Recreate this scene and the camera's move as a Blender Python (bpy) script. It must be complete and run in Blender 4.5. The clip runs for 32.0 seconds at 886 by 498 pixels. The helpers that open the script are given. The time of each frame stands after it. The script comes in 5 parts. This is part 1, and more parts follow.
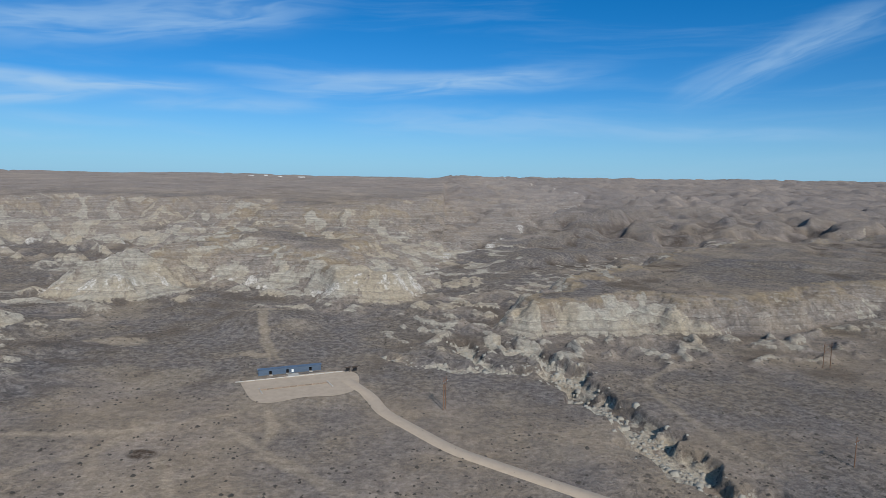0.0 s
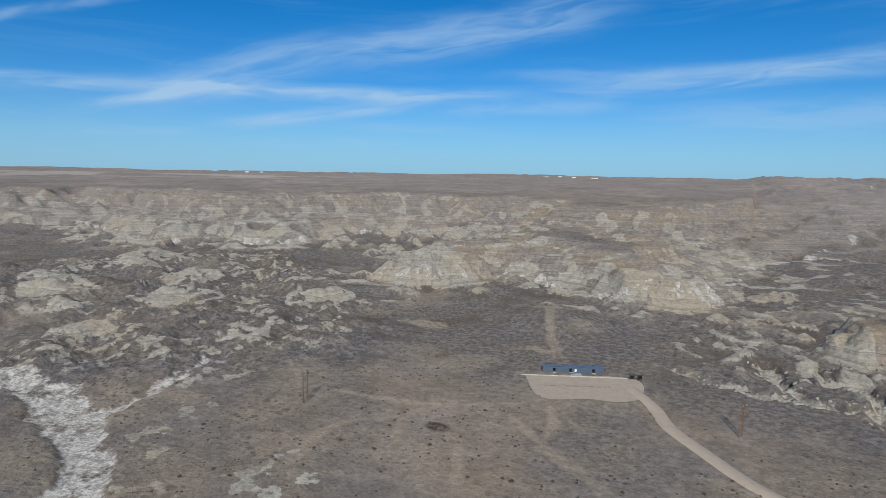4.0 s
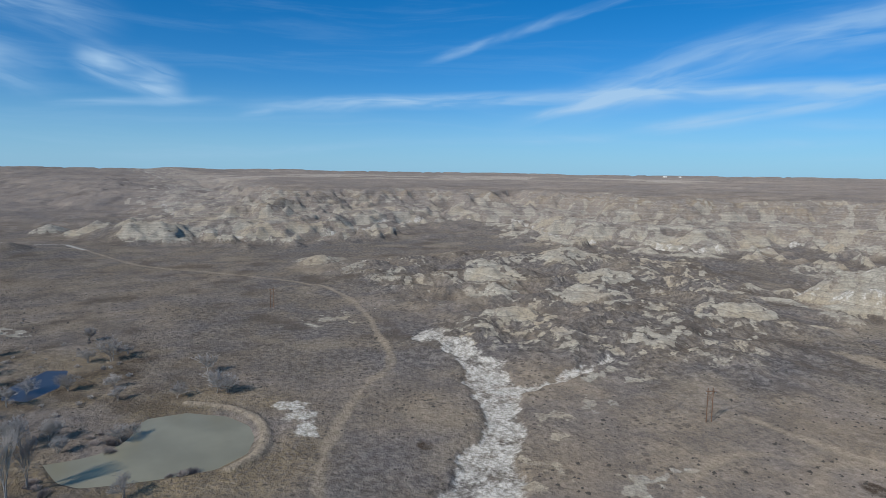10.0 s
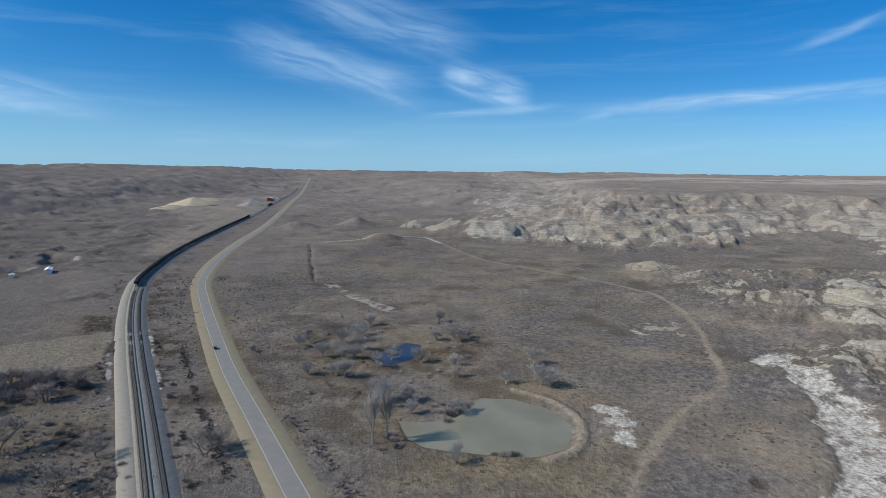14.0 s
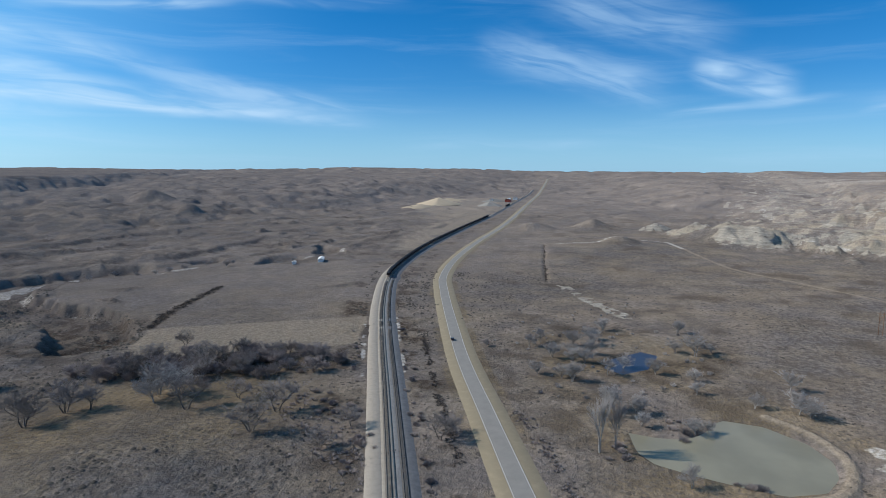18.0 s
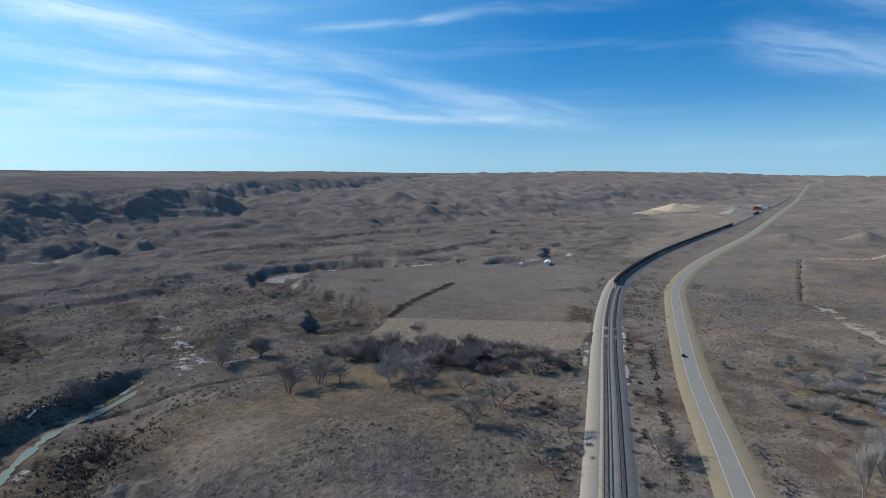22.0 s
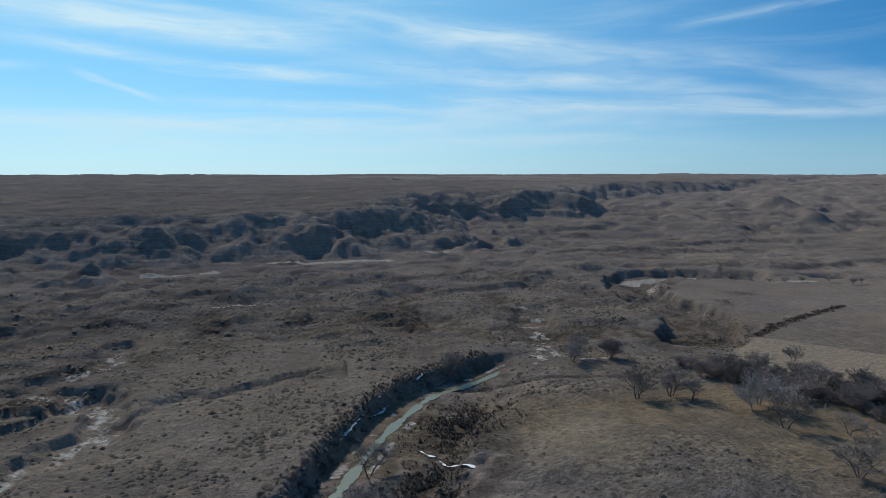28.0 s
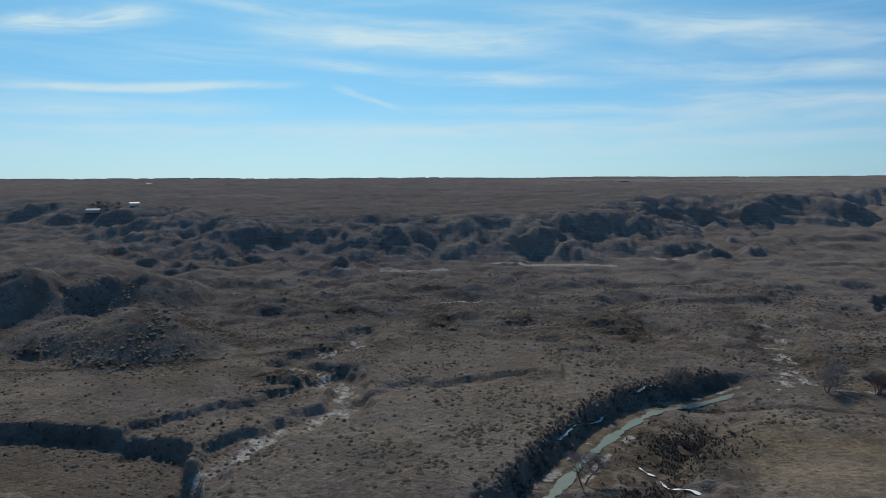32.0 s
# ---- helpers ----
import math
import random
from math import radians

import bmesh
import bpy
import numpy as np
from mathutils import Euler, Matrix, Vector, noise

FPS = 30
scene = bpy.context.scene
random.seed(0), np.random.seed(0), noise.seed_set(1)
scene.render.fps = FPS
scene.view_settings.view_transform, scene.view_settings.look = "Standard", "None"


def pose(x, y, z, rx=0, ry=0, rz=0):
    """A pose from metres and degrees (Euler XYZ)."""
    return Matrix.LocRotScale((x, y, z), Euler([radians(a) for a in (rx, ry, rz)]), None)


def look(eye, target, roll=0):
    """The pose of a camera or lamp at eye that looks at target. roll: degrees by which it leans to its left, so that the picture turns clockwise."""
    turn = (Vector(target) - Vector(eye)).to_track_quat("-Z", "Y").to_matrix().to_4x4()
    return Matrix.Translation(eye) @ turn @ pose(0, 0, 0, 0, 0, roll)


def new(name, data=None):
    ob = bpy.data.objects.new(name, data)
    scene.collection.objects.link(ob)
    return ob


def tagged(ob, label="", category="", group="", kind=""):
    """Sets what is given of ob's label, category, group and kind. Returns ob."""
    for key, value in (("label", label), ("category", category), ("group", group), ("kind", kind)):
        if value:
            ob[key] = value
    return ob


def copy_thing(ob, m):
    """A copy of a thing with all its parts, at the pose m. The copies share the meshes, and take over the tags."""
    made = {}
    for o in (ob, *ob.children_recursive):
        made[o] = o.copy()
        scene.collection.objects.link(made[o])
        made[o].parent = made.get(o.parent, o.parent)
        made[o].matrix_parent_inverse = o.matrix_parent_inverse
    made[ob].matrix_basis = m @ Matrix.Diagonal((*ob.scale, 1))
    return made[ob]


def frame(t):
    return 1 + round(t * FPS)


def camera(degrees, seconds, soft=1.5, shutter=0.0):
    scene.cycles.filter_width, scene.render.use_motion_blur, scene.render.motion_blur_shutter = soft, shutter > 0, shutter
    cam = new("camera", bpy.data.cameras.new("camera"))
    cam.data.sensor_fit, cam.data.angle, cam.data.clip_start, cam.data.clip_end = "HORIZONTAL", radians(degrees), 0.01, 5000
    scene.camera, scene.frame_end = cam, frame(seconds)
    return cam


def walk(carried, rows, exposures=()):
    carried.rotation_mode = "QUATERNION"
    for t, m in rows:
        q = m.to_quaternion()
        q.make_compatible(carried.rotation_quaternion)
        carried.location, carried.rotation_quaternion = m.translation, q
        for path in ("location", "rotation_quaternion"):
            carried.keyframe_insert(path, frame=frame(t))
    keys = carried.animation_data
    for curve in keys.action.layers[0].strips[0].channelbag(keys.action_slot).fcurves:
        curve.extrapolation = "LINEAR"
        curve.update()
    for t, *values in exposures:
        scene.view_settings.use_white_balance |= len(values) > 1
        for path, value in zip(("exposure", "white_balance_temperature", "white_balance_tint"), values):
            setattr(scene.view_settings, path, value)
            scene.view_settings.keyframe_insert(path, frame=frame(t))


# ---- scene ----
# ---------------------------------------------------------------- camera
EYE = 105.0
cam = camera(71.08, 32.0, soft=0.8)
TURNS = [
    (0, 0, -6.54, -1.1), (0.5, 7.89, -6.75, -1.28), (1, 11.62, -6.81, -1.27), (1.5, 13.29, -6.84, -1.24), (2, 15.54, -6.9, -1.19),
    (2.5, 17.96, -6.94, -1.15), (3, 20.58, -6.91, -1.12), (3.5, 23.46, -6.91, -1.06), (5.5, 35.62, -7, -0.92), (6, 38.68, -7.05, -0.94),
    (6.5, 41.74, -7.06, -1.01), (7, 44.78, -7.11, -0.98), (7.5, 47.87, -7.12, -1), (8, 50.92, -7.1, -0.94), (8.5, 53.98, -7.12, -0.91),
    (9, 57.04, -7.13, -0.84), (9.5, 60.09, -7.09, -0.82), (10, 63.44, -7.06, -0.82), (10.5, 67.23, -7.03, -0.84), (11, 71.17, -7.02, -0.83),
    (11.5, 75.16, -7.04, -0.75), (12, 79.98, -7.1, -0.73), (12.5, 85.28, -7.15, -0.75), (13, 89.84, -7.19, -0.65), (13.5, 91.71, -7.17, -0.66),
    (15.5, 100.76, -7.18, -0.56), (16, 103.41, -7.19, -0.5), (16.5, 106.09, -7.2, -0.41), (17, 109.09, -7.22, -0.3), (17.5, 112.41, -7.22, -0.24),
    (18, 114.96, -7.2, -0.26), (18.5, 116.67, -7.14, -0.24), (19, 119.28, -7.13, -0.26), (19.5, 122.02, -7.1, -0.22), (20, 124.79, -7.04, -0.27),
    (20.5, 127.56, -7.02, -0.28), (21, 130.32, -7.03, -0.29), (21.5, 133.08, -7.02, -0.29), (22, 135.82, -6.97, -0.35), (22.5, 138.58, -6.98, -0.42),
    (23, 141.39, -7.02, -0.45), (23.5, 144.18, -7.05, -0.39), (24, 147.11, -7.02, -0.34), (24.5, 149.51, -6.98, -0.26), (25, 152.13, -6.96, -0.25),
    (25.5, 155.09, -6.97, -0.27), (27.5, 165.58, -6.85, -0.08), (28, 168.21, -6.85, -0.04), (28.5, 170.78, -6.83, -0.02), (29, 173.26, -6.79, -0.01),
    (29.5, 175.79, -6.76, 0.02), (30, 178.3, -6.71, 0.04), (30.5, 180.94, -6.67, 0.13), (31, 183.81, -6.63, 0.15), (31.5, 186.36, -6.58, 0.19),
    (32, 188.67, -6.58, 0.15),
]
walk(cam, [(t, pose(0, 0, EYE, 90 + pitch, 0, yaw) @ pose(0, 0, 0, 0, 0, -roll)) for t, yaw, pitch, roll in TURNS],
     exposures=[(0, 0.04, 6400, 10), (6, 0.0, 6400, 10), (8, 0.03, 6400, 10), (13, 0.16, 6400, 10), (19, 0.32, 6500, 10), (25, 0.22, 6700, 10), (28, 0.06, 6850, 10), (32, -0.06, 7000, 10)])

# ---------------------------------------------------------------- sky and sun
SUN_UP, SUN_TURN = radians(36), radians(159)
sun = new("sun", bpy.data.lights.new("sun", "SUN"))
sun.data.energy, sun.data.angle, sun.data.color = 3.6, radians(0.53), (1.0, 0.94, 0.86)
sun_way = Vector((math.sin(SUN_TURN) * math.cos(SUN_UP), math.cos(SUN_TURN) * math.cos(SUN_UP), math.sin(SUN_UP)))
sun.matrix_world = look(sun_way * 500, (0, 0, 0))

# cirrus streaks: azimuth and height of both ends, width (degrees), density
CIRRUS_NORTH = [
    (53.6, 5.5, 35.9, 10.9, 1.7, 0.40), (40, 9.9, 10.3, 14.7, 1.9, 0.42), (18, 7.2, -15, 9.3, 1.1, 0.5), (27.7, 5.5, 9.9, 6.1, 0.6, 0.3), (47.2, 3.9, 28.2, 6.2, 0.55, 0.5),
    (9.9, 5, -15.3, 4.9, 1.3, 0.28), (44.3, 2.7, 29.2, 2.7, 0.45, 0.2), (58.5, 3.1, 47.6, 3.3, 0.36, 0.2), (-19.7, 6.8, -35.3, 13, 1.5, 0.40), (35.2, 4.2, 19.2, 3.5, 0.45, 0.2), (23.5, 8.6, -5.6, 9.1, 0.55, 0.25)]
CIRRUS_WEST = [
    (-8.3, 4.5, -35, 3.8, 0.64, 0.25), (81.4, 5.5, 51.3, 6.7, 0.64, 0.62), (55.4, 6.8, 18, 6.9, 0.75, 0.6), (58.4, 4.3, 47, 6.7, 0.5, 0.5), (65.5, 9.8, 52.5, 13.5, 0.45, 0.4), (53.5, 13.2, 46.7, 14.9, 0.4, 0.3),
    (93.5, 8.9, 86, 6.4, 1.25, 0.8), (95.8, 5.1, 82.4, 5.8, 0.36, 0.35), (82.3, 4.6, 78.8, 5.1, 0.27, 0.3), (92.4, 0.9, 68.6, 2.3, 0.45, 0.15), (111.4, 11.2, 95.4, 6.8, 1.8, 0.40), (106.4, 15.1, 90.8, 10.8, 2.0, 0.34)]
CIRRUS_SOUTH = [
    (172.4, 11.9, 153.7, 10.4, 1.2, 0.36), (159, 10.7, 137.1, 8.4, 0.95, 0.36), (141.2, 8.2, 122, 4.6, 1.0, 0.46), (172.6, 8.3, 144.2, 7.7, 0.9, 0.36), (153.8, 7.4, 127, 4.6, 1.0, 0.42), (172.7, 6.9, 150.1, 5.9, 0.65, 0.5),
    (154.8, 6, 121, 4.2, 0.6, 0.55), (172.8, 5.1, 144.2, 4.6, 0.75, 0.4), (173, 3.1, 144.3, 3.1, 0.65, 0.4), (149, 11.9, 133.1, 14, 0.45, 0.45), (135.1, 14.4, 115.9, 14, 0.55, 0.2), (118.5, 2.1, 99.5, 2.4, 0.5, 0.2)]
CIRRUS_SUNWARD = [
    (204.7, 12.2, 175.5, 11.5, 1.2, 0.42), (183.1, 14.5, 155, 10.6, 1.35, 0.42), (179.4, 10.4, 147.9, 7.5, 1.0, 0.38), (204.8, 10.3, 172.5, 8, 0.6, 0.55), (199.5, 8.1, 191.6, 5.6, 0.28, 0.45), (193.7, 6.2, 143.5, 5.5, 0.5, 0.4),
    (205.3, 4, 162.3, 4.4, 0.7, 0.4), (203.4, 2.2, 162.3, 2.4, 0.55, 0.3), (224.6, 10.9, 211.2, 13.2, 0.8, 0.9), (225.5, 6.7, 201.9, 8.1, 0.42, 0.75), (211.6, 14.4, 182.8, 13.2, 0.45, 0.4), (208.2, 12.8, 178.8, 11.2, 1.1, 0.3),
    (225, 5.4, 202.9, 5.9, 0.65, 0.3), (225.1, 3.8, 193, 4.2, 0.8, 0.35), (212.2, 3.1, 163.8, 3.2, 0.55, 0.3)]


class Nodes:
    """Short hand for building node trees."""

    def __init__(self, tree):
        self.tree = tree
        tree.nodes.clear()

    def node(self, kind, values=None, **props):
        n = self.tree.nodes.new(kind)
        for key, value in props.items():
            setattr(n, key, value)
        for key, value in (values or {}).items():
            self.put(n.inputs[key], value)
        return n

    def put(self, socket, value):
        if isinstance(value, bpy.types.NodeSocket):
            self.tree.links.new(value, socket)
        elif isinstance(value, bpy.types.Node):
            self.tree.links.new(value.outputs[0], socket)
        else:
            socket.default_value = value

    def math(self, op, a, b=0.0, clamp=False):
        return self.node("ShaderNodeMath", {0: a, 1: b}, operation=op, use_clamp=clamp).outputs[0]

    def mix(self, f, a, b, blend="MIX"):
        n = self.node("ShaderNodeMix", data_type="RGBA", blend_type=blend, clamp_factor=True)
        self.put(n.inputs[0], f), self.put(n.inputs[6], a), self.put(n.inputs[7], b)
        return n.outputs[2]

    def noise(self, vector, scale, detail=4.0, rough=0.55, dist=0.0):
        n = self.node("ShaderNodeTexNoise", {"Vector": vector, "Scale": scale, "Detail": detail, "Roughness": rough, "Distortion": dist})
        return n.outputs[0]

    def ramp(self, value, lo, hi, a=0.0, b=1.0):
        return self.node("ShaderNodeMapRange", {0: value, 1: lo, 2: hi, 3: a, 4: b}, interpolation_type="SMOOTHSTEP").outputs[0]


def rgb(r, g, b):
    return (r, g, b, 1.0)


def build_world():
    world = bpy.data.worlds.new("sky")
    world.use_nodes = True
    scene.world = world
    n = Nodes(world.node_tree)
    sky = n.node("ShaderNodeTexSky", sky_type="NISHITA", sun_disc=False, sun_elevation=SUN_UP, sun_rotation=SUN_TURN,
                 altitude=900.0, air_density=1.0, dust_density=0.6, ozone_density=2.2)
    way = n.node("ShaderNodeTexCoord").outputs["Generated"]
    xyz = n.node("ShaderNodeSeparateXYZ", {0: way})
    turn = n.math("ARCTAN2", n.math("MULTIPLY", xyz.outputs[0], -1.0), xyz.outputs[1])
    turn = n.math("ADD", turn, n.math("MULTIPLY", n.math("LESS_THAN", turn, radians(-80)), math.tau))
    up = n.math("ARCSINE", xyz.outputs[2])
    turn, up = n.math("MULTIPLY", turn, 180 / math.pi), n.math("MULTIPLY", up, 180 / math.pi)
    chart = n.node("ShaderNodeCombineXYZ", {0: turn, 1: up}).outputs[0]
    wide = n.node("ShaderNodeMapping", {0: chart, 3: (0.04, 0.10, 1)}).outputs[0]
    wob = n.node("ShaderNodeTexNoise", {"Vector": wide, "Scale": 1.6, "Detail": 4.0})
    bent = n.node("ShaderNodeVectorMath", {0: wob.outputs[1], 1: (0.5, 0.5, 0.5)}, operation="SUBTRACT").outputs[0]
    bent = n.node("ShaderNodeVectorMath", {0: bent, 1: (4.0, 1.6, 0)}, operation="MULTIPLY").outputs[0]
    bent = n.node("ShaderNodeVectorMath", {0: chart, 1: bent}, operation="ADD").outputs[0]
    total = None
    for k, (a0, e0, a1, e1, width, dense) in enumerate(CIRRUS_NORTH + CIRRUS_WEST + CIRRUS_SOUTH + CIRRUS_SUNWARD):
        long, wide_ = math.hypot(a1 - a0, e1 - e0) * 0.6, width * 1.5
        m = n.node("ShaderNodeMapping", {0: bent, 1: ((a0 + a1) / 2, (e0 + e1) / 2, 0), 2: (0, 0, math.atan2(e1 - e0, a1 - a0)), 3: (long, wide_, 1)}, vector_type="TEXTURE")
        uv = n.node("ShaderNodeSeparateXYZ", {0: m.outputs[0]})
        along = n.ramp(n.math("ABSOLUTE", uv.outputs[0]), 1.0, 0.35)
        across = n.ramp(n.math("ABSOLUTE", uv.outputs[1]), 1.0, 0.0)
        lane = n.node("ShaderNodeMapping", {0: m.outputs[0], 1: (k * 3.7, k * 5.1, 0), 3: (long * 0.11, wide_ * 0.75, 1)}).outputs[0]
        thread = n.ramp(n.noise(lane, 1.0, 3.0, 0.6, 0.5), 0.30, 0.66, 0.25, 1.25)
        one = n.math("MULTIPLY", n.math("MULTIPLY", along, across), n.math("MULTIPLY", thread, dense))
        total = one if total is None else n.math("ADD", total, one)
    fibre = n.node("ShaderNodeMapping", {0: bent, 2: (0, 0, radians(3)), 3: (0.03, 0.38, 1)}).outputs[0]
    veil = n.ramp(n.noise(fibre, 1.3, 6.0, 0.6, 0.5), 0.46, 0.78, 0.0, 0.34)
    veil = n.math("MULTIPLY", veil, n.ramp(turn, 120.0, 190.0, 0.4, 1.0))
    cover = n.math("MINIMUM", n.math("ADD", total, veil), 0.85)
    high = n.ramp(up, 0.0, 17.0)
    tone = n.mix(high, rgb(0.31, 0.70, 1.11), rgb(0.05, 0.61, 1.08))
    base = n.mix(1.0, sky.outputs[0], tone, "MULTIPLY")
    glare = n.ramp(n.node("ShaderNodeVectorMath", {0: way, 1: tuple(sun_way)}, operation="DOT_PRODUCT").outputs["Value"], 0.28, 1.05)
    base = n.mix(n.math("MULTIPLY", glare, 0.50), base, rgb(4.9, 9.8, 12.3))
    low = n.ramp(up, -1.0, 8.0, 0.6, 0.0)
    base = n.mix(low, base, n.mix(glare, rgb(3.9, 6.6, 9.2), rgb(8.0, 10.5, 11.8)))
    cloud = n.mix(glare, rgb(4.6, 6.8, 9.2), rgb(7.2, 9.7, 11.1))
    final = n.mix(cover, base, cloud)
    back = n.node("ShaderNodeBackground", {0: final, 1: 0.085})
    n.node("ShaderNodeOutputWorld", {0: back})


build_world()
# ---------------------------------------------------------------- the plan (metres, camera over the origin)
DRIVE = [(62, 188), (50, 197), (35, 208), (20, 219), (5, 231), (-11, 250), (-25, 268), (-33, 286), (-42, 299), (-48, 308)]
LOT = [(-101, 302), (-51, 323), (-41, 299), (-48, 286), (-64, 282), (-77, 274), (-87, 277)]
GULLY_A = [(125, 182), (107, 198), (97, 205), (92, 221), (86, 238), (89, 252), (85, 270), (75, 284), (72, 303), (69, 336), (57, 360), (47, 377), (36, 389)]
GULLY_B = [(72, 303), (59, 322), (50, 335), (29, 338), (17, 366), (12, 392)]
GULLY_C = [(-34, 359), (-16, 346), (6, 335), (25, 333), (46, 329)]
NORTH_BLUFF = [(35, 423), (64, 406), (106, 406), (147, 427), (197, 425), (249, 432), (362, 496), (500, 560), (720, 640), (900, 1000), (420, 900), (250, 740), (150, 600), (85, 520), (45, 470)]
UPLAND = [
    (-33, 545), (-71, 533), (-92, 529), (-130, 541), (-158, 563), (-193, 593), (-231, 604), (-250, 545), (-264, 510), (-318, 508), (-345, 560), (-372, 680),
    (-420, 850), (-463, 888), (-587, 872), (-578, 727), (-611, 660), (-686, 666), (-762, 595), (-1002, 670), (-1121, 558), (-1105, 432), (-947, 296), (-918, 182),
    (-1016, 60), (-1120, -10), (-1300, 90), (-1750, 60), (-2600, 150), (-5200, 0), (-5200, 5200), (400, 5200), (420, 1800), (150, 1150), (60, 900), (-3, 783), (-22, 640)]
SOUTH_BLUFF = [
    (560, -790), (387, -680), (337, -740), (276, -735), (205, -665), (163, -705), (114, -752), (38, -760), (-87, -787), (-185, -861), (-248, -892), (-235, -1010),
    (-296, -1172), (-416, -1148), (-646, -1247), (-700, -1480), (-796, -1640), (-1069, -1736), (-2200, -2500), (-3600, -3400), (-3000, -5200), (5200, -5200),
    (5200, -1700), (1500, -1100), (800, -900)]
CREEK = [(40, -120), (22, -160), (1, -196), (-8, -215), (-16, -232), (-31, -261), (-48, -287), (-64, -303), (-101, -322), (-153, -330), (-200, -334), (-229, -346), (-248, -362)]
OXBOW = [(-740, -500), (-585, -482), (-523, -531), (-461, -546), (-405, -585), (-360, -602), (-322, -578), (-294, -530), (-281, -478), (-285, -440), (-280, -405), (-262, -376), (-248, -362)]
RAIL = [(-60, -32), (-110, -63), (-164, -95), (-243, -143), (-328, -195), (-415, -246), (-512, -297), (-604, -334), (-778, -385), (-1030, -442), (-1310, -501), (-1649, -582), (-2113, -694), (-3000, -905)]
ROAD = [(-80, 8), (-130, -24), (-185, -57), (-242, -91), (-302, -127), (-364, -161), (-482, -223), (-561, -260), (-679, -298), (-861, -342), (-1233, -422), (-2277, -683), (-3900, -1078)]
POND = [(-251, -33), (-234, -27), (-227, -20), (-224, -7), (-222, 9), (-222, 22), (-230, 34), (-243, 39), (-256, 39), (-270, 32), (-281, 17), (-281, 2), (-277, -1), (-262, -6), (-254, -13), (-251, -22)]
POOL = [(-332, -58), (-325, -47), (-340, -36), (-368, -34), (-372, -44), (-350, -57)]
WASH = [(-150, 85, 15), (-175, 107, 13), (-187, 114, 12), (-198, 122, 12), (-210, 135, 8), (-231, 147, 10), (-248, 156, 13), (-263, 157, 13), (-278, 164, 12), (-296, 165, 10), (-316, 167, 9), (-339, 160, 9), (-363, 174, 9)]
WASH_SIDE = [(-244, 166), (-245, 180), (-250, 195), (-255, 217), (-260, 237)]
TRACK_A = [(-184, 49), (-208, 56), (-236, 70), (-279, 97), (-311, 124), (-381, 141), (-429, 151), (-502, 156), (-556, 145), (-607, 117), (-667, 66), (-738, 5), (-850, -39), (-918, -66), (-959, -126), (-906, -203), (-863, -229)]
TRACK_S = [(292, -292), (218, -308), (150, -350), (113, -371), (78, -393), (22, -414), (-32, -442), (-61, -470), (-82, -506)]
TRACKS_N = [[(-86, 244), (-61, 218), (-44, 206), (-29, 195)], [(-129, 437), (-107, 377), (-92, 342)], [(-173, 235), (-128, 240), (-92, 261)], [(-68, 221), (-70, 250), (-78, 268)], [(-85, 184), (-94, 204), (-103, 217)], [(-144, 168), (-150, 203), (-129, 222)], [(-114, 190), (-127, 218), (-122, 239), (-94, 261), (-82, 272)], [(-33, 193), (-52, 213), (-72, 231), (-82, 241)], [(124, 211), (116, 239), (107, 297), (113, 324), (136, 345)], [(-96, 340), (-110, 380), (-119, 404), (-131, 440)]]
FENCE_GULLY = [(-864, -241), (-711, -198), (-574, -157)]
WHITE_BANK = [(-560, -140), (-509, -107), (-475, -80), (-455, -65)]
GULLY_T = [(84, -278), (68, -299), (39, -309), (1, -332)]
GULLY_S = [(125, -150), (119, -178), (118, -191), (119, -204), (113, -219), (102, -244), (89, -266), (91, -289), (104, -309), (137, -330), (121, -363), (117, -399)]
GULLY_S_BANK = [(159, -229), (139, -255), (120, -272), (107, -309)]
MEANDER = [(260, -190), (218, -200), (195, -202), (168, -201), (152, -196), (140, -180), (125, -150)]
HUMMOCKS = [(-185, 285), (-319, 130), (-400, 190), (-470, 171), (-666, 178), (-720, 400), (-514, 640), (-327, 480), (-240, 400)]
FIELD = [(-233, -314), (-282, -346), (-377, -235), (-314, -204), (-276, -228), (-252, -271)]
FARM = [(-300, -492), (-306, -440), (-300, -372), (-250, -318), (-290, -240), (-330, -212), (-400, -256), (-500, -306), (-590, -352), (-640, -430), (-590, -500), (-490, -556), (-400, -560), (-345, -545)]
WHITE_BLUFF = [(-278, 53), (-276, 65), (-251, 68), (-229, 59), (-230, 53), (-250, 54)]
QUARRY = [(-740, -400), (-900, -470), (-1179, -530), (-1523, -800), (-1728, -850), (-2118, -930), (-2383, -790), (-1992, -710), (-1400, -535), (-1000, -455)]
MOUND_ROWS = [(242, -352, 22, 58), (302, -362, 14, 52), (325, -470, 24, 62), (392, -440, 24, 62), (430, -410, 18, 66), (430, -550, 15, 74), (500, -600, 18, 78), (330, -560, 11, 58), (55, -536, 10, 27), (75, -520, 5, 22), (-1118, -1337, 26, 62),
              (-965, -1038, 15, 34), (-950, -150, 8, 40), (-1040, -20, 18, 55), (-125, 430, 9, 50), (-130, -190, 6, 75), (-1100, -330, 11, 50), (-1190, -240, 12, 45)]


SPIN = np.linspace(0, math.tau, 1024, endpoint=False)
SPIN_X, SPIN_Y = np.cos(SPIN).astype(np.float32), np.sin(SPIN).astype(np.float32)


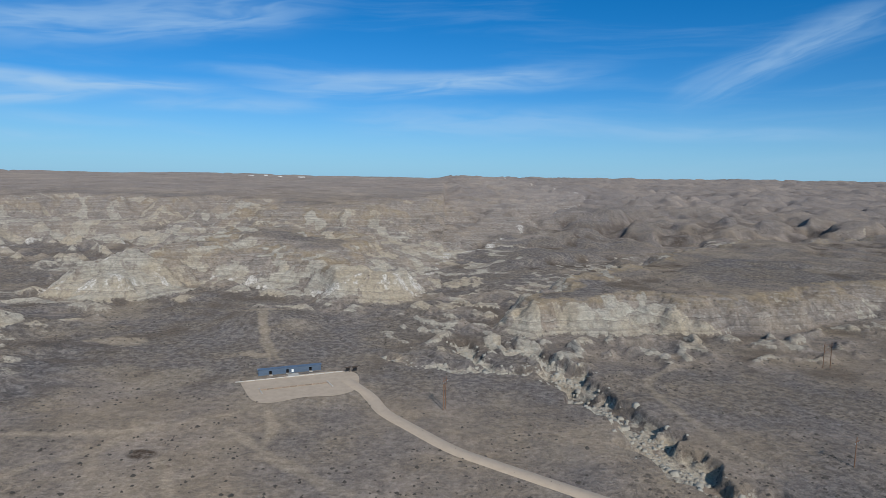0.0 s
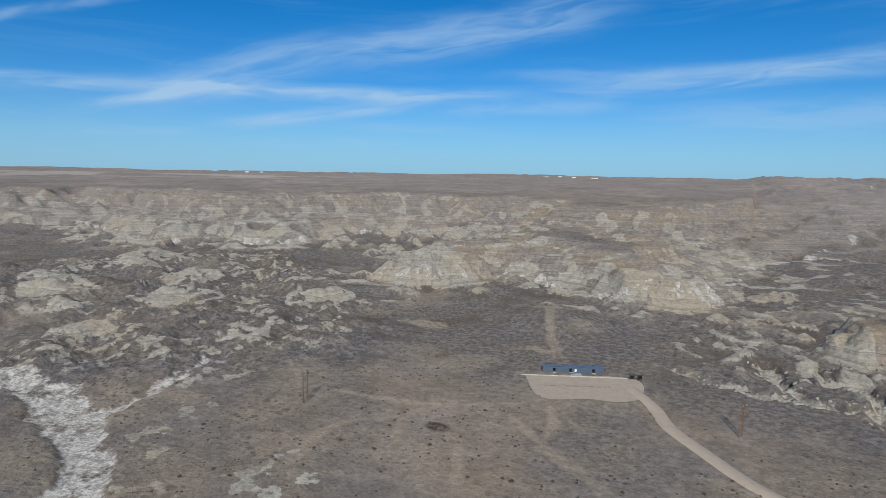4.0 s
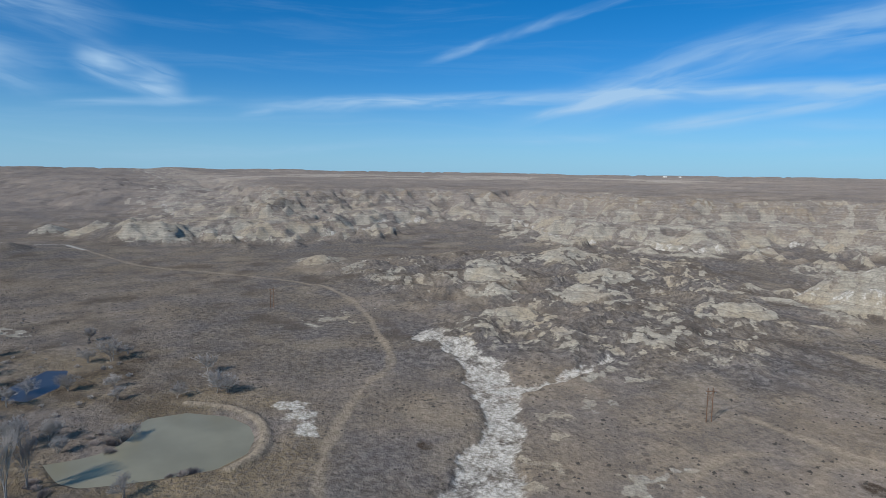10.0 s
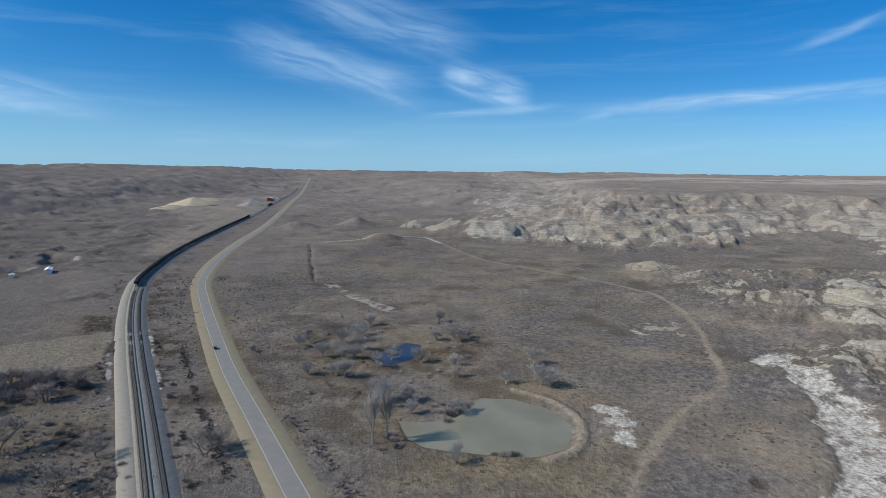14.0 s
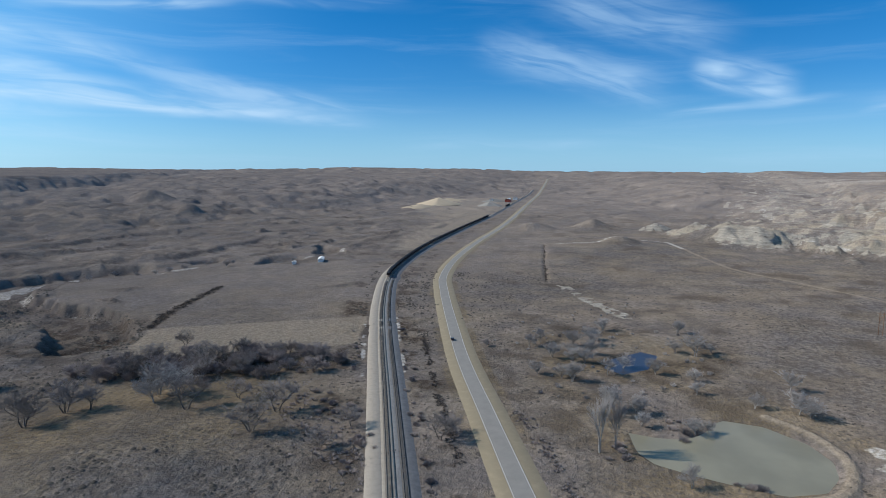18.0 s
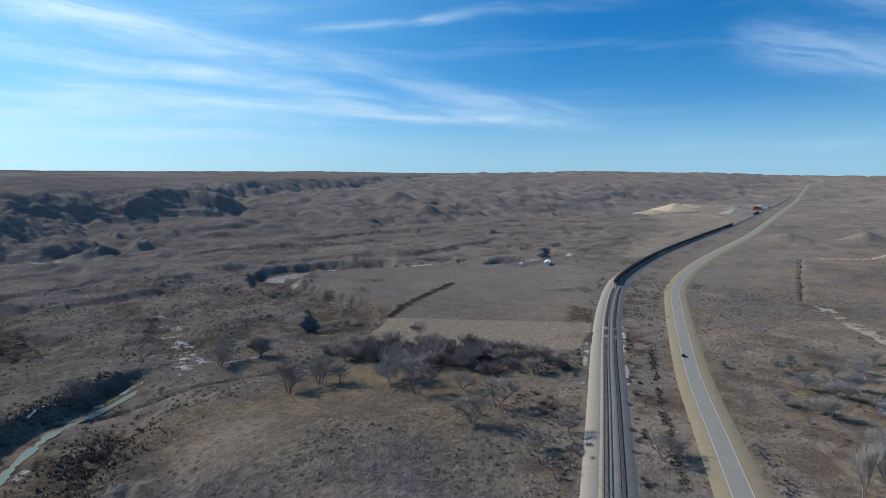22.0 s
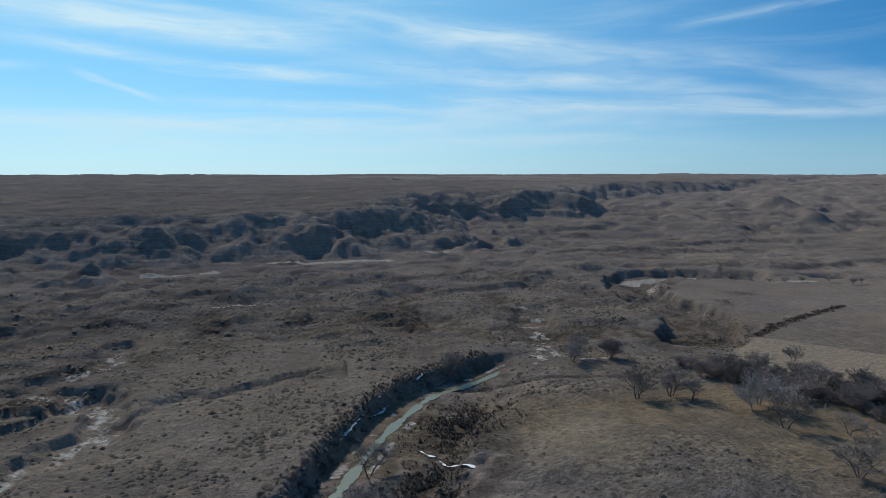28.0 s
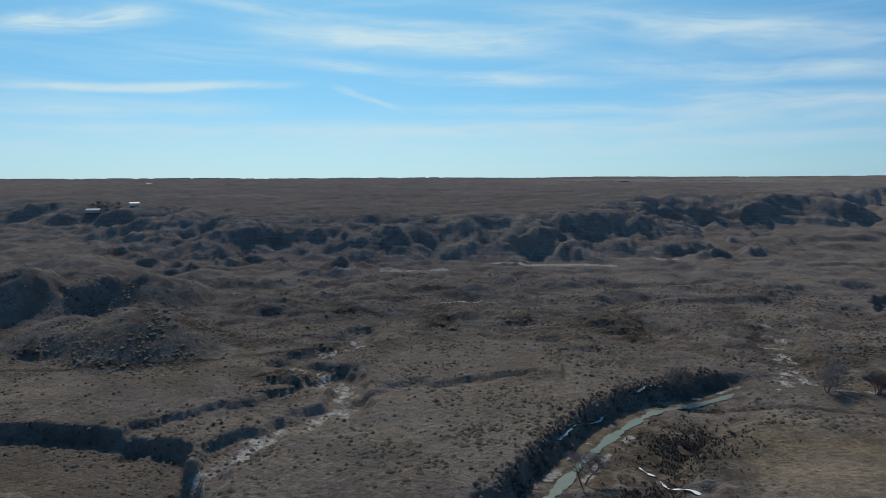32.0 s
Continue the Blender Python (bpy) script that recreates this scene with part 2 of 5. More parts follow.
BAR = [(-312, -578), (-330, -592), (-360, -601), (-400, -600)]
BROOK = [(-58, -308), (-80, -303), (-99, -301), (-126, -297), (-161, -291), (-200, -300)]
BROOK_FAR = [(-268, -486), (-330, -534), (-390, -568), (-451, -598)]
BRAIDS = [(-165, -455), (-158, -430), (-146, -395), (-143, -370), (-134, -334)]
STEPS = [
    ([(-471, -598), (-515, -588), (-574, -602), (-671, -624), (-765, -650)], 4), ([(-994, -675), (-1051, -633)], 6), ([(-1350, -1126), (-1491, -1013)], 9), ([(-780, -711), (-822, -698), (-873, -653)], 6),
    ([(-441, -343), (-473, -316), (-497, -305)], 1.6), ([(126, -512), (75, -548), (40, -590)], 6), ([(150, -492), (108, -501), (78, -510)], 4), ([(-90, -530), (-150, -540), (-220, -550)], 4),
    ([(-330, -640), (-374, -650), (-427, -630), (-479, -612)], 4.5), ([(-60, -600), (-130, -610), (-190, -640)], 5), ([(330, -420), (280, -410), (235, -425)], 5), ([(190, -430), (150, -450), (100, -440)], 4),
    ([(230, -560), (180, -570), (120, -600)], 5), ([(420, -640), (350, -620), (290, -640)], 6), ([(-300, -760), (-380, -780), (-460, -760)], 6), ([(-520, -820), (-620, -850), (-700, -820)], 7)]
ALKALI = [([(168, -672), (132, -668), (106, -690)], 8), ([(44, -738), (-15, -732), (-84, -742)], 9), ([(-101, -815), (-169, -805)], 9), ([(96, -508), (70, -497), (44, -512)], 2.5)]
PALE_MOUNDS = [
    (-280, 530, 15, 58), (-66, 548, 7, 45), (-695, 190, 9, 30), (-1010, 30, 26, 60), (-1080, -60, 18, 40), (-1150, -120, 16, 32), (-560, 440, 9, 42), (-600, 470, 9, 40),
    (-500, 300, 7, 30), (-430, 262, 6, 26), (-392, 330, 7, 30), (-452, 395, 7, 34), (-300, 395, 6, 26), (-360, 240, 6, 26), (-560, 330, 6, 24), (98, 890, 8, 30), (20, 600, 5, 22)]


def perlin(x, y, seed=0):
    """Gradient noise over the plan, about -1 to 1."""
    xi, yi = np.floor(x), np.floor(y)
    fx, fy = (x - xi).astype(np.float32), (y - yi).astype(np.float32)
    xi, yi = xi.astype(np.int64), yi.astype(np.int64)
    u, v = fx * fx * fx * (fx * (fx * 6 - 15) + 10), fy * fy * fy * (fy * (fy * 6 - 15) + 10)

    def corner(i, j):
        h = ((xi + i) * 374761393 + (yi + j) * 668265263 + seed * 974711) & 0xFFFFFFFF
        h = ((h ^ (h >> 13)) * 1274126177) & 0xFFFFFFFF
        a = (h ^ (h >> 16)) & 1023
        return SPIN_X[a] * (fx - i) + SPIN_Y[a] * (fy - j)
    a, b, c, d = corner(0, 0), corner(1, 0), corner(0, 1), corner(1, 1)
    return ((a + u * (b - a)) * (1 - v) + (c + u * (d - c)) * v) * 1.45


def fbm(x, y, size, octaves=3, seed=0, gain=0.5):
    total, amp = 0, 1.0
    for k in range(octaves):
        total = total + amp * perlin(x / size + 17.3 * k, y / size - 9.1 * k, seed + k)
        size, amp = size / 2.03, amp * gain
    return total


def ridged(x, y, size, octaves=3, seed=0, blunt=0.0):
    """Ridge noise; blunt rounds the crests off."""
    total, amp = 0, 1.0
    for k in range(octaves):
        total = total + amp * (1 - 2 * np.sqrt(perlin(x / size + 5.7 * k, y / size + 3.3 * k, seed + k) ** 2 + blunt * blunt))
        size, amp = size / 2.1, amp * 0.5
    return total


def smooth(v, lo, hi):
    t = np.clip((v - lo) / (hi - lo), 0, 1)
    return t * t * (3 - 2 * t)


def curve(points, step=4.0):
    """A smooth line through the points (rows of any width), sampled about every step metres."""
    p = np.array(points, float)
    p = np.vstack([2 * p[0] - p[1], p, 2 * p[-1] - p[-2]])
    out = []
    for i in range(1, len(p) - 2):
        n = max(2, int(np.hypot(*(p[i + 1] - p[i])[:2]) / step))
        t = np.linspace(0, 1, n, endpoint=False)[:, None]
        out.append(0.5 * (2 * p[i] + (p[i + 1] - p[i - 1]) * t + (2 * p[i - 1] - 5 * p[i] + 4 * p[i + 1] - p[i + 2]) * t ** 2 + (3 * p[i] - p[i - 1] - 3 * p[i + 1] + p[i + 2]) * t ** 3))
    return np.vstack(out + [p[-2:-1]])


def to_line(x, y, line, reach=1e9):
    """Distance to a line, and on which side of it (left positive), for the points within reach."""
    best, side = np.full(x.shape, reach, np.float32), np.zeros(x.shape, np.float32)
    line = np.asarray(line, float)[:, :2]
    near = np.flatnonzero((x > line[:, 0].min() - reach) & (x < line[:, 0].max() + reach) & (y > line[:, 1].min() - reach) & (y < line[:, 1].max() + reach))
    if not len(near):
        return best, side
    px, py = x[near], y[near]
    b, s = best[near], side[near]
    for (ax, ay), (bx, by) in zip(line[:-1], line[1:]):
        dx, dy = bx - ax, by - ay
        t = np.clip(((px - ax) * dx + (py - ay) * dy) / (dx * dx + dy * dy + 1e-9), 0, 1)
        d = np.hypot(px - ax - t * dx, py - ay - t * dy)
        closer = d < b
        b = np.where(closer, d, b)
        s = np.where(closer, np.sign(dx * (py - ay) - dy * (px - ax)), s)
    best[near], side[near] = b, s
    return best, side


def to_area(x, y, area, reach=1e9):
    """Signed distance to the edge of an area, positive inside."""
    ring = np.array(list(area) + [area[0]], float)[:, :2]
    d, _ = to_line(x, y, ring, reach)
    inside = np.zeros(x.shape, bool)
    for (ax, ay), (bx, by) in zip(ring[:-1], ring[1:]):
        if ay != by:
            inside ^= ((ay > y) != (by > y)) & (x < (bx - ax) * (y - ay) / (by - ay) + ax)
    return np.where(inside, d, -d)


def cliff(x, y, area, height, width, spur, size, seed, back=0.0):
    """An eroded scarp along the edge of an area: its rise, how far up the scarp each point is (0 to 1), and where it is bare."""
    d = to_area(x, y, area)
    near = np.abs(d) < 330
    xs, ys = x[near], y[near]
    u = np.where(d > 0, 1.0, 0.0).astype(np.float32)
    cut = np.zeros_like(u)
    rib = ridged(xs, ys, size, 4, seed, 0.1)
    dn = d[near] + spur * rib * 0.6 + spur * 0.6 * perlin(xs / (size * 1.3), ys / (size * 1.3), seed + 8) - spur * 0.3
    back = np.broadcast_to(back, u.shape)[near]
    wide = np.broadcast_to(width, u.shape)[near]
    # a lower tier of cones and spurs, then the main face set back behind a bench
    rib2 = ridged(xs + 40, ys - 70, size * 0.62, 4, seed + 3, 0.12)
    u1, u2 = np.clip(dn / (wide * 0.55), 0, 1), np.clip((dn - back + spur * 0.5 * rib) / wide, 0, 1)
    mid1, mid2 = 4 * u1 * (1 - u1), 4 * u2 * (1 - u2)
    bench = u1 * (1 - u2)
    low = np.clip(u1 + 0.5 * (rib2 - 0.45) * np.maximum(mid1, bench * 0.8), 0, 1.15)
    main = np.clip(u2 + 0.2 * (rib - 0.3) * mid2, 0, 1)
    un = 0.36 * low + 0.64 * main
    tall = np.broadcast_to(height, u.shape)[near]
    # harder beds stand out as level ledges
    beds, sway = tall / 5.0, 0.3 * perlin(xs / 110, ys / 110, seed + 40)
    q = un * beds + sway
    step_up = (np.floor(q) + smooth(q - np.floor(q), 0.2, 0.62) - sway) / beds
    un = np.where((un > 0.02) & (un < 0.98), 0.45 * un + 0.55 * step_up, un)
    mid = np.clip(np.maximum(np.maximum(mid1, mid2), bench * smooth(rib2, 0.1, 0.9)), 0, 1)
    u[near] = np.clip(un, 0, 1)
    cut[near] = mid ** 0.6
    z = height * u
    fine = ridged(xs, ys, size * 0.26, 3, seed + 20)
    z[near] += fine * 0.036 * mid * tall
    # a few outlying knolls before the foot of the scarp
    knoll = np.clip(ridged(xs, ys, size * 0.55, 2, seed + 30) - 0.7, 0, 1.0) * smooth(-dn, -5, 20) * smooth(dn, -110, -20)
    z[near] += knoll * tall * 0.4
    cut[near] = np.maximum(cut[near], smooth(knoll, 0.12, 0.35) * 0.6)
    return z, u, cut, d


def land(x, y):
    """Height of the ground, and what covers it, at points of the plan."""
    x, y = np.asarray(x, np.float64), np.asarray(y, np.float64)
    r = np.hypot(x, y)
    m = {}
    rail_d, _ = to_line(x, y, RAIL)
    road_d, _ = to_line(x, y, ROAD)
    way_d = np.minimum(np.minimum(rail_d, road_d), 1e4)
    # country beyond raised to fit the camera's skyline, except along the valley
    valley = 1 - smooth(way_d, 150, 700)
    start = 950 + 1700 * valley
    far = np.clip((r - start) / (4780 - start), 0, 1)
    z = 101 * far ** (0.85 + 0.6 * valley) + far * (5.0 * fbm(x, y, 900, 3, 3) + 3)
    z += smooth(r, 1200, 2000) * (1 - valley) * 9 * fbm(x, y, 420, 3, 5) * (1 - 0.75 * smooth(r, 2500, 4500))
    roll = fbm(x, y, 160, 3, 1)
    farm = smooth(to_area(x, y, FARM, 200), -6, 14)
    calm = smooth(way_d, 14, 60) * (1 - 0.85 * farm)
    z += calm * (1.6 * roll + 0.35 * fbm(x, y, 22, 2, 2))
    north = smooth(y, 380, 700) * smooth(x, -60, 60)
    z += north * (10 * fbm(x, y, 210, 4, 7) + 7 + 14 * smooth(r, 700, 1500))
    azim = np.degrees(np.arctan2(-x, y)) % 360
    for az, h, w in ((86, 12, 2.2), (79, 6, 4), (117, 20, 8), (128, 10, 6), (60, 5, 5), (20, 8, 6), (150, 7, 9), (175, 4, 6), (330, 6, 8)):
        z += h * smooth(r, 3900, 4600) * np.exp(-(((azim - az + 180) % 360 - 180) / w) ** 4)
    drain = ridged(x + 30 * perlin(x / 90, y / 90, 14), y, 190, 2, 15)
    draw = smooth(drain, 0.66, 1.15) * smooth(r, 230, 420) * calm
    z -= draw * (2.2 + 4.5 * smooth(r, 700, 1300) + 6 * north)
    gulch = np.zeros(x.shape, np.float32)
    for line in ([(-30, 1500), (114, 1322), (280, 1429)], [(80, 1280), (230, 1205), (300, 1110), (353, 1035), (426, 1005), (563, 1000), (650, 990), (800, 1000)], [(300, 1110), (330, 1200), (420, 1290)], [(426, 1005), (470, 1110), (540, 1220)], [(563, 1000), (640, 1090), (760, 1150)]):
        ravine = np.maximum(1 - smooth(to_line(x, y, curve(line, 30), 90)[0] + 25 * perlin(x / 60, y / 60, 19), 8, 38), 0)
        draw, gulch = np.maximum(draw, ravine), np.maximum(gulch, ravine)
        z -= 11 * ravine
    rough_land = np.maximum(1.5 * smooth(-y, 330, 480) * smooth(r, 400, 500) * smooth(azim, 140, 165), smooth(r, 900, 1200) * (1 - valley * 0.5))
    z += rough_land * calm * np.clip(ridged(x, y, 95, 3, 16) - 0.1, 0, 2) * (2.2 + 3.5 * smooth(r, 900, 1500)) * (1 - smooth(r, 2200, 4200))
    # broken ground with many small gullies before the southern bluffs
    torn = smooth(-y, 390, 460) * smooth(r, 420, 510) * (1 - smooth(r, 1100, 1700)) * calm * smooth(fbm(x, y, 150, 2, 201), -0.45, 0.25)
    cuts = ridged(x + 9 * perlin(x / 33, y / 33, 203), y, 44, 4, 204)
    z += torn * (1.5 * cuts + 0.5 * ridged(x, y, 13, 2, 207))
    # scarps
    cover_h = (27 + 31 * smooth(r, 640, 1050)) * (1 - 0.38 * smooth(azim, 76, 92))
    za, ua, ca, da = cliff(x, y, UPLAND, cover_h, 95 + 45 * smooth(r, 640, 950), 50, 120, 31, 45 + 110 * smooth(r, 640, 950))
    zs, us, cs, ds = cliff(x, y, SOUTH_BLUFF, 50 + 10 * smooth(-x, -200, 300), 130, 34, 140, 41, 60)
    zn, un, cn, dn = cliff(x, y, NORTH_BLUFF, np.full(x.shape, 21.0), 34, 12, 60, 51, 12)
    z = np.maximum(z, za + 0.35 * z * (ua > 0)) + 0.0
    z = np.maximum(z, zs + 0.45 * z * (us > 0))
    z = np.maximum(z, zn + 0.5 * z * (un > 0))
    scarp = np.maximum(np.maximum(ca, cs * 0.9), cn)
    # clay hummocks
    dh = to_area(x, y, HUMMOCKS, 900)
    hum = smooth(dh, -30, 60) * (1 - ua)
    knob = ridged(x, y, 58, 4, 61, 0.12)
    z += hum * (np.clip(knob + 0.1, 0, 2) * 6.5 + 1.3 * ridged(x, y, 17, 3, 66))
    for mx, my, h, w in MOUND_ROWS:
        q = np.hypot(x - mx, y - my) * (1 + 0.18 * perlin(x / 45, y / 45, 71)) / w
        z += h * smooth(1 - q, 0, 1) ** 0.8 * (1 + 0.09 * ridged(x, y, 30, 3, 73, 0.1))
    # white alkali flats before the southern bluffs
    playa = np.zeros(x.shape, np.float32)
    jag = 6 * perlin(x / 16, y / 16, 87)
    for line, half in ALKALI:
        d = to_line(x, y, line, 90)[0]
        k = 1 - smooth(d, half, half + 45)
        z = z * (1 - k) + 2.5 * k
        playa = np.maximum(playa, 1 - smooth(d + jag, half * 0.7, half * 1.2))
    # low terrace edges: the ground steps up beyond the line
    ledge = np.zeros(x.shape, np.float32)
    for line, h in STEPS:
        lx, ly = [p[0] for p in line], [p[1] for p in line]
        near = np.flatnonzero((x > min(lx) - 115) & (x < max(lx) + 115) & (y > min(ly) - 115) & (y < max(ly) + 115))
        if not len(near):
            continue
        xs, ys = x[near], y[near]
        d, side = to_line(xs, ys, curve(line, 14), 150)
        d = side * d + 3 * perlin(xs / 9, ys / 9, 85) + 8 * perlin(xs / 40, ys / 40, 86)
        tip = np.minimum(np.hypot(xs - lx[0], ys - ly[0]), np.hypot(xs - lx[-1], ys - ly[-1]))
        ends = smooth(tip, 0, 30)
        z[near] += 0.65 * h * smooth(d, -2, 5) * (1 - smooth(d, 20, 85)) * ends
        ledge[near] = np.maximum(ledge[near], np.exp(-((d - 1.5) / 4) ** 2) * ends)
    cone = np.zeros(x.shape, np.float32)
    for mx, my, h, w in PALE_MOUNDS:
        q = np.hypot(x - mx, y - my) * (1 + 0.28 * perlin(x / (w * 0.5), y / (w * 0.5), 75)) / w
        c = np.clip(1 - q, 0, 1)
        z = z + h * c ** 0.9 * (1 + 0.14 * ridged(x, y, w * 0.3, 2, 77) * (1 - c))
        cone = np.maximum(cone, smooth(c, 0.0, 0.22))
    # water courses and gullies
    wob = 3.0 * perlin(x / 11, y / 11, 81) + 0.8 * perlin(x / 4.5, y / 4.5, 82) + 2.4 * perlin(x / 28, y / 28, 83)

    def carve(z, line, half, depth, edge=2.5, reach=80, rough=1.0):
        d, side = to_line(x, y, curve(line, 9), reach)
        k = 1 - smooth(d + wob * rough, half, half + edge)
        return z - depth * k, d, side, k
    z, dga, _, kga = carve(z, GULLY_A, 6.5, 6.0, 4.5, 80, 1.7)
    z, dgb, _, kgb = carve(z, GULLY_B, 4.0, 4.5, 4, 80, 1.5)
    z, dgc, _, kgc = carve(z, GULLY_C, 3.0, 3.0, 3.5, 80, 1.4)
    z, dgs, sgs, kgs = carve(z, GULLY_S, 7, 3.8, 7, 80, 1.8)
    z, dgt, _, kgt = carve(z, GULLY_T, 2.4, 2.4, 3.4, 80, 1.9)
    z, dgb2, _, _ = carve(z, GULLY_S_BANK, 9, 2.8, 4, 80, 2.2)
    z, dfg, _, kfg = carve(z, FENCE_GULLY, 0.8, 1.6, 2, 60, 0.4)
    z, dme, _, kme = carve(z, MEANDER, 22, 7, 6)
    cutting = smooth(x, -470, -400) + 0.85 * smooth(perlin(x / 55, y / 55, 89), 0.05, 0.35)
    z, dox, sox, kox = carve(z, OXBOW, 21, 8 * np.clip(cutting, 0, 1), 7, 120)
    kox = kox * np.clip(cutting, 0.15, 1)
    d, side = to_line(x, y, curve(CREEK, 9), 160)
    kcr = 1 - smooth(d * np.where(side < 0, 0.38, 1.12) + wob * 0.9, 12, 19)
    kcr = kcr * (1 - 0.85 * smooth(-x, 80, 125))
    z = z - 7.5 * kcr
    dcr = d
    # ponds lie in shallow bowls
    dp = to_area(x, y, POND, 60)
    dq = to_area(x, y, POOL, 60)
    wet = np.maximum(dp, dq)
    z = np.where(wet > -14, z * smooth(-wet, 0, 14) - 1.5 * smooth(wet, -3, 2.5), z)
    pad = smooth(to_area(x, y, LOT, 60), -14, -3)
    z = z * (1 - pad) + 1.0 * pad
    yard = 1 - smooth(np.hypot(x + 82, y - 324), 16, 30)
    z = z * (1 - yard) + 1.0 * yard
    # wash
    wl = curve(WASH, 6)
    dw, _ = to_line(x, y, wl, 60)
    i = np.argmin(np.abs(wl[None, :, 0] - np.clip(x[dw < 40], -363, -150)[:, None]), 1) if (dw < 40).any() else []
    half = np.full(x.shape, 9.0)
    if len(i):
        half[dw < 40] = wl[i, 2]
    kw = 1 - smooth(dw + wob * 1.2, half - 3, half + 2.5)
    dws, _ = to_line(x, y, curve(WASH_SIDE, 6), 50)
    kw = np.maximum(kw, 1 - smooth(dws + wob, 2, 5))
    z = z - 1.6 * kw
    dt = np.full(x.shape, 99.0)
    for line in [TRACK_A] + TRACKS_N:
        dt = np.minimum(dt, to_line(x, y, curve(line, 9), 40)[0])
    dts = to_line(x, y, curve(TRACK_S, 9), 40)[0]
    # ---- covers
    blot = fbm(x, y, 46, 4, 91)
    fleck = fbm(x, y, 13, 3, 95)
    flag = fbm(x, y, 27, 4, 93) * 0.8 + blot * 0.45
    flecked = fbm(x, y, 12, 4, 94, 0.6) * 0.72 + fbm(x, y, 80, 2, 96) * 0.42 + knob * 0.2
    bare = 1 - smooth(x, -110, 10) * smooth(y, 800, 950)
    pale = smooth(ca, 0.15, 0.6) * smooth(flag + 0.42 - 0.6 * ua, 0.0, 0.45) * bare
    pale = np.maximum(pale, smooth(cn, 0.1, 0.5) * smooth(flag + 0.62 - un * 0.5 - smooth(x, 120, 260) * 0.45, 0.1, 0.5))
    pale = np.maximum(pale, smooth(cs, 0.25, 0.6) * smooth(flag + 0.05, 0.0, 0.5) * 0.42)
    pale = np.maximum(pale, cone * smooth(flecked + 0.5, 0.0, 0.5))
    foot = np.exp(-((da + 6) / 10) ** 2) * smooth(fleck + blot, 0.0, 0.5)
    foot = np.maximum(foot, playa)
    pale = np.maximum(pale, hum * smooth(flecked, 0.24, 0.66) * 0.8)
    north_patch = smooth(y, 420, 560) * smooth(x, -150, 0) * (1 - smooth(x, 100, 300)) * (1 - smooth(y, 800, 1000))
    pale = np.maximum(pale, north_patch * smooth(flag, 0.62, 0.9) * 0.8)
    pale = np.maximum(pale, np.maximum(np.maximum(kga, kgb), kgc) * smooth(fleck + 0.45, -0.1, 0.4) * 0.9)
    for sx, sy, sr in ((-205, 160, 15), (-172, 122, 12), (-243, 222, 16), (-140, 146, 18), (-208, 186, 12), (-420, 120, 22), (-610, 200, 20)):
        pale = np.maximum(pale, smooth(0.9 - np.hypot(x - sx, (y - sy) * 0.8) / sr + 1.5 * fleck, 0.35, 0.9) * 0.7)
    dwb = to_line(x, y, WHITE_BANK, 40)[0]
    pale = np.maximum(pale, (1 - smooth(dwb + wob, 3, 7)) * smooth(fleck + 0.3, 0, 0.4) * 0.9)
    dwp = to_area(x, y, WHITE_BLUFF, 60)
    bluff = smooth(dwp + 1.5 * wob + 3 * fleck, -2, 3)
    pale = np.maximum(pale, smooth(dwp + 2 * wob + 4 * fleck, -1, 4) * 0.9)
    z = z + 0.6 * smooth(dwp, -6, 4)
    salt = np.maximum(kw * (0.68 + 0.35 * fleck), np.clip(foot, 0, 1) * 0.9)
    salt = np.maximum(salt, (1 - smooth(dgs + wob * 1.4, 3.5, 9)) * (0.42 + 0.75 * fleck))
    bar = np.exp(-((dox - 11 - 8 * (sox > 0)) / 6) ** 2) * smooth(-x, 280, 330) * smooth(blot, -0.2, 0.2) * (sox > 0)
    salt = np.maximum(salt, bar * 0.8)
    sandbar = to_line(x, y, BAR, 40)[0]
    salt = np.maximum(salt, (1 - smooth(sandbar + wob, 5, 13)) * 0.9)
    braid = to_line(x, y, curve(BRAIDS, 10), 60)[0]
    salt = np.maximum(salt, (1 - smooth(braid + wob * 1.5, 4, 12)) * (0.35 + 0.85 * fleck))
    z = z - 2.2 * (1 - smooth(braid + wob * 1.8, 10, 17)) * smooth(-y, 335, 360)
    brook = np.minimum(to_line(x, y, curve(BROOK, 12), 30)[0], to_line(x, y, curve(BROOK_FAR, 12), 30)[0])
    z = z - 0.9 * (1 - smooth(brook + 0.3 * wob, 0.8, 2.4))
    salt = np.maximum(salt, np.exp(-((dcr - 6) / 2.5) ** 2) * smooth(fleck + blot, 0.05, 0.7) * 0.75)
    spur_white = np.exp(-((rail_d - 11) / 1.6) ** 2) * smooth(np.hypot(x + 320, y + 190), 95, 40) * smooth(fleck, -0.2, 0.3)
    salt = np.maximum(np.maximum(salt, spur_white), bluff * 0.62)
    pale_way = to_line(x, y, [(-884, -228), (-945, -165), (-985, -118), (-975, -85), (-905, -58)], 40)[0]
    salt = np.maximum(salt, (1 - smooth(pale_way, 2, 5)) * 0.7)
    flat = 1 - np.clip(scarp * 1.5, 0, 1)
    lot = to_area(x, y, LOT, 60)
    dirt = (1 - smooth(dt + 0.5 * wob, 0.8, 3.4)) * (0.55 + 0.3 * blot + 0.15 * smooth(-x, 150, 250))
    dirt = np.maximum(dirt, smooth(lot, -18, 0) * 0.35 * smooth(blot, -0.5, 0.3))
    berm = to_line(x, y, curve([(-290, 18), (-279, 33), (-260, 43), (-241, 43), (-226, 37), (-218, 26)], 5), 20)[0]
    dirt = np.maximum(dirt, (1 - smooth(berm, 1.2, 3.0)) * 0.9)
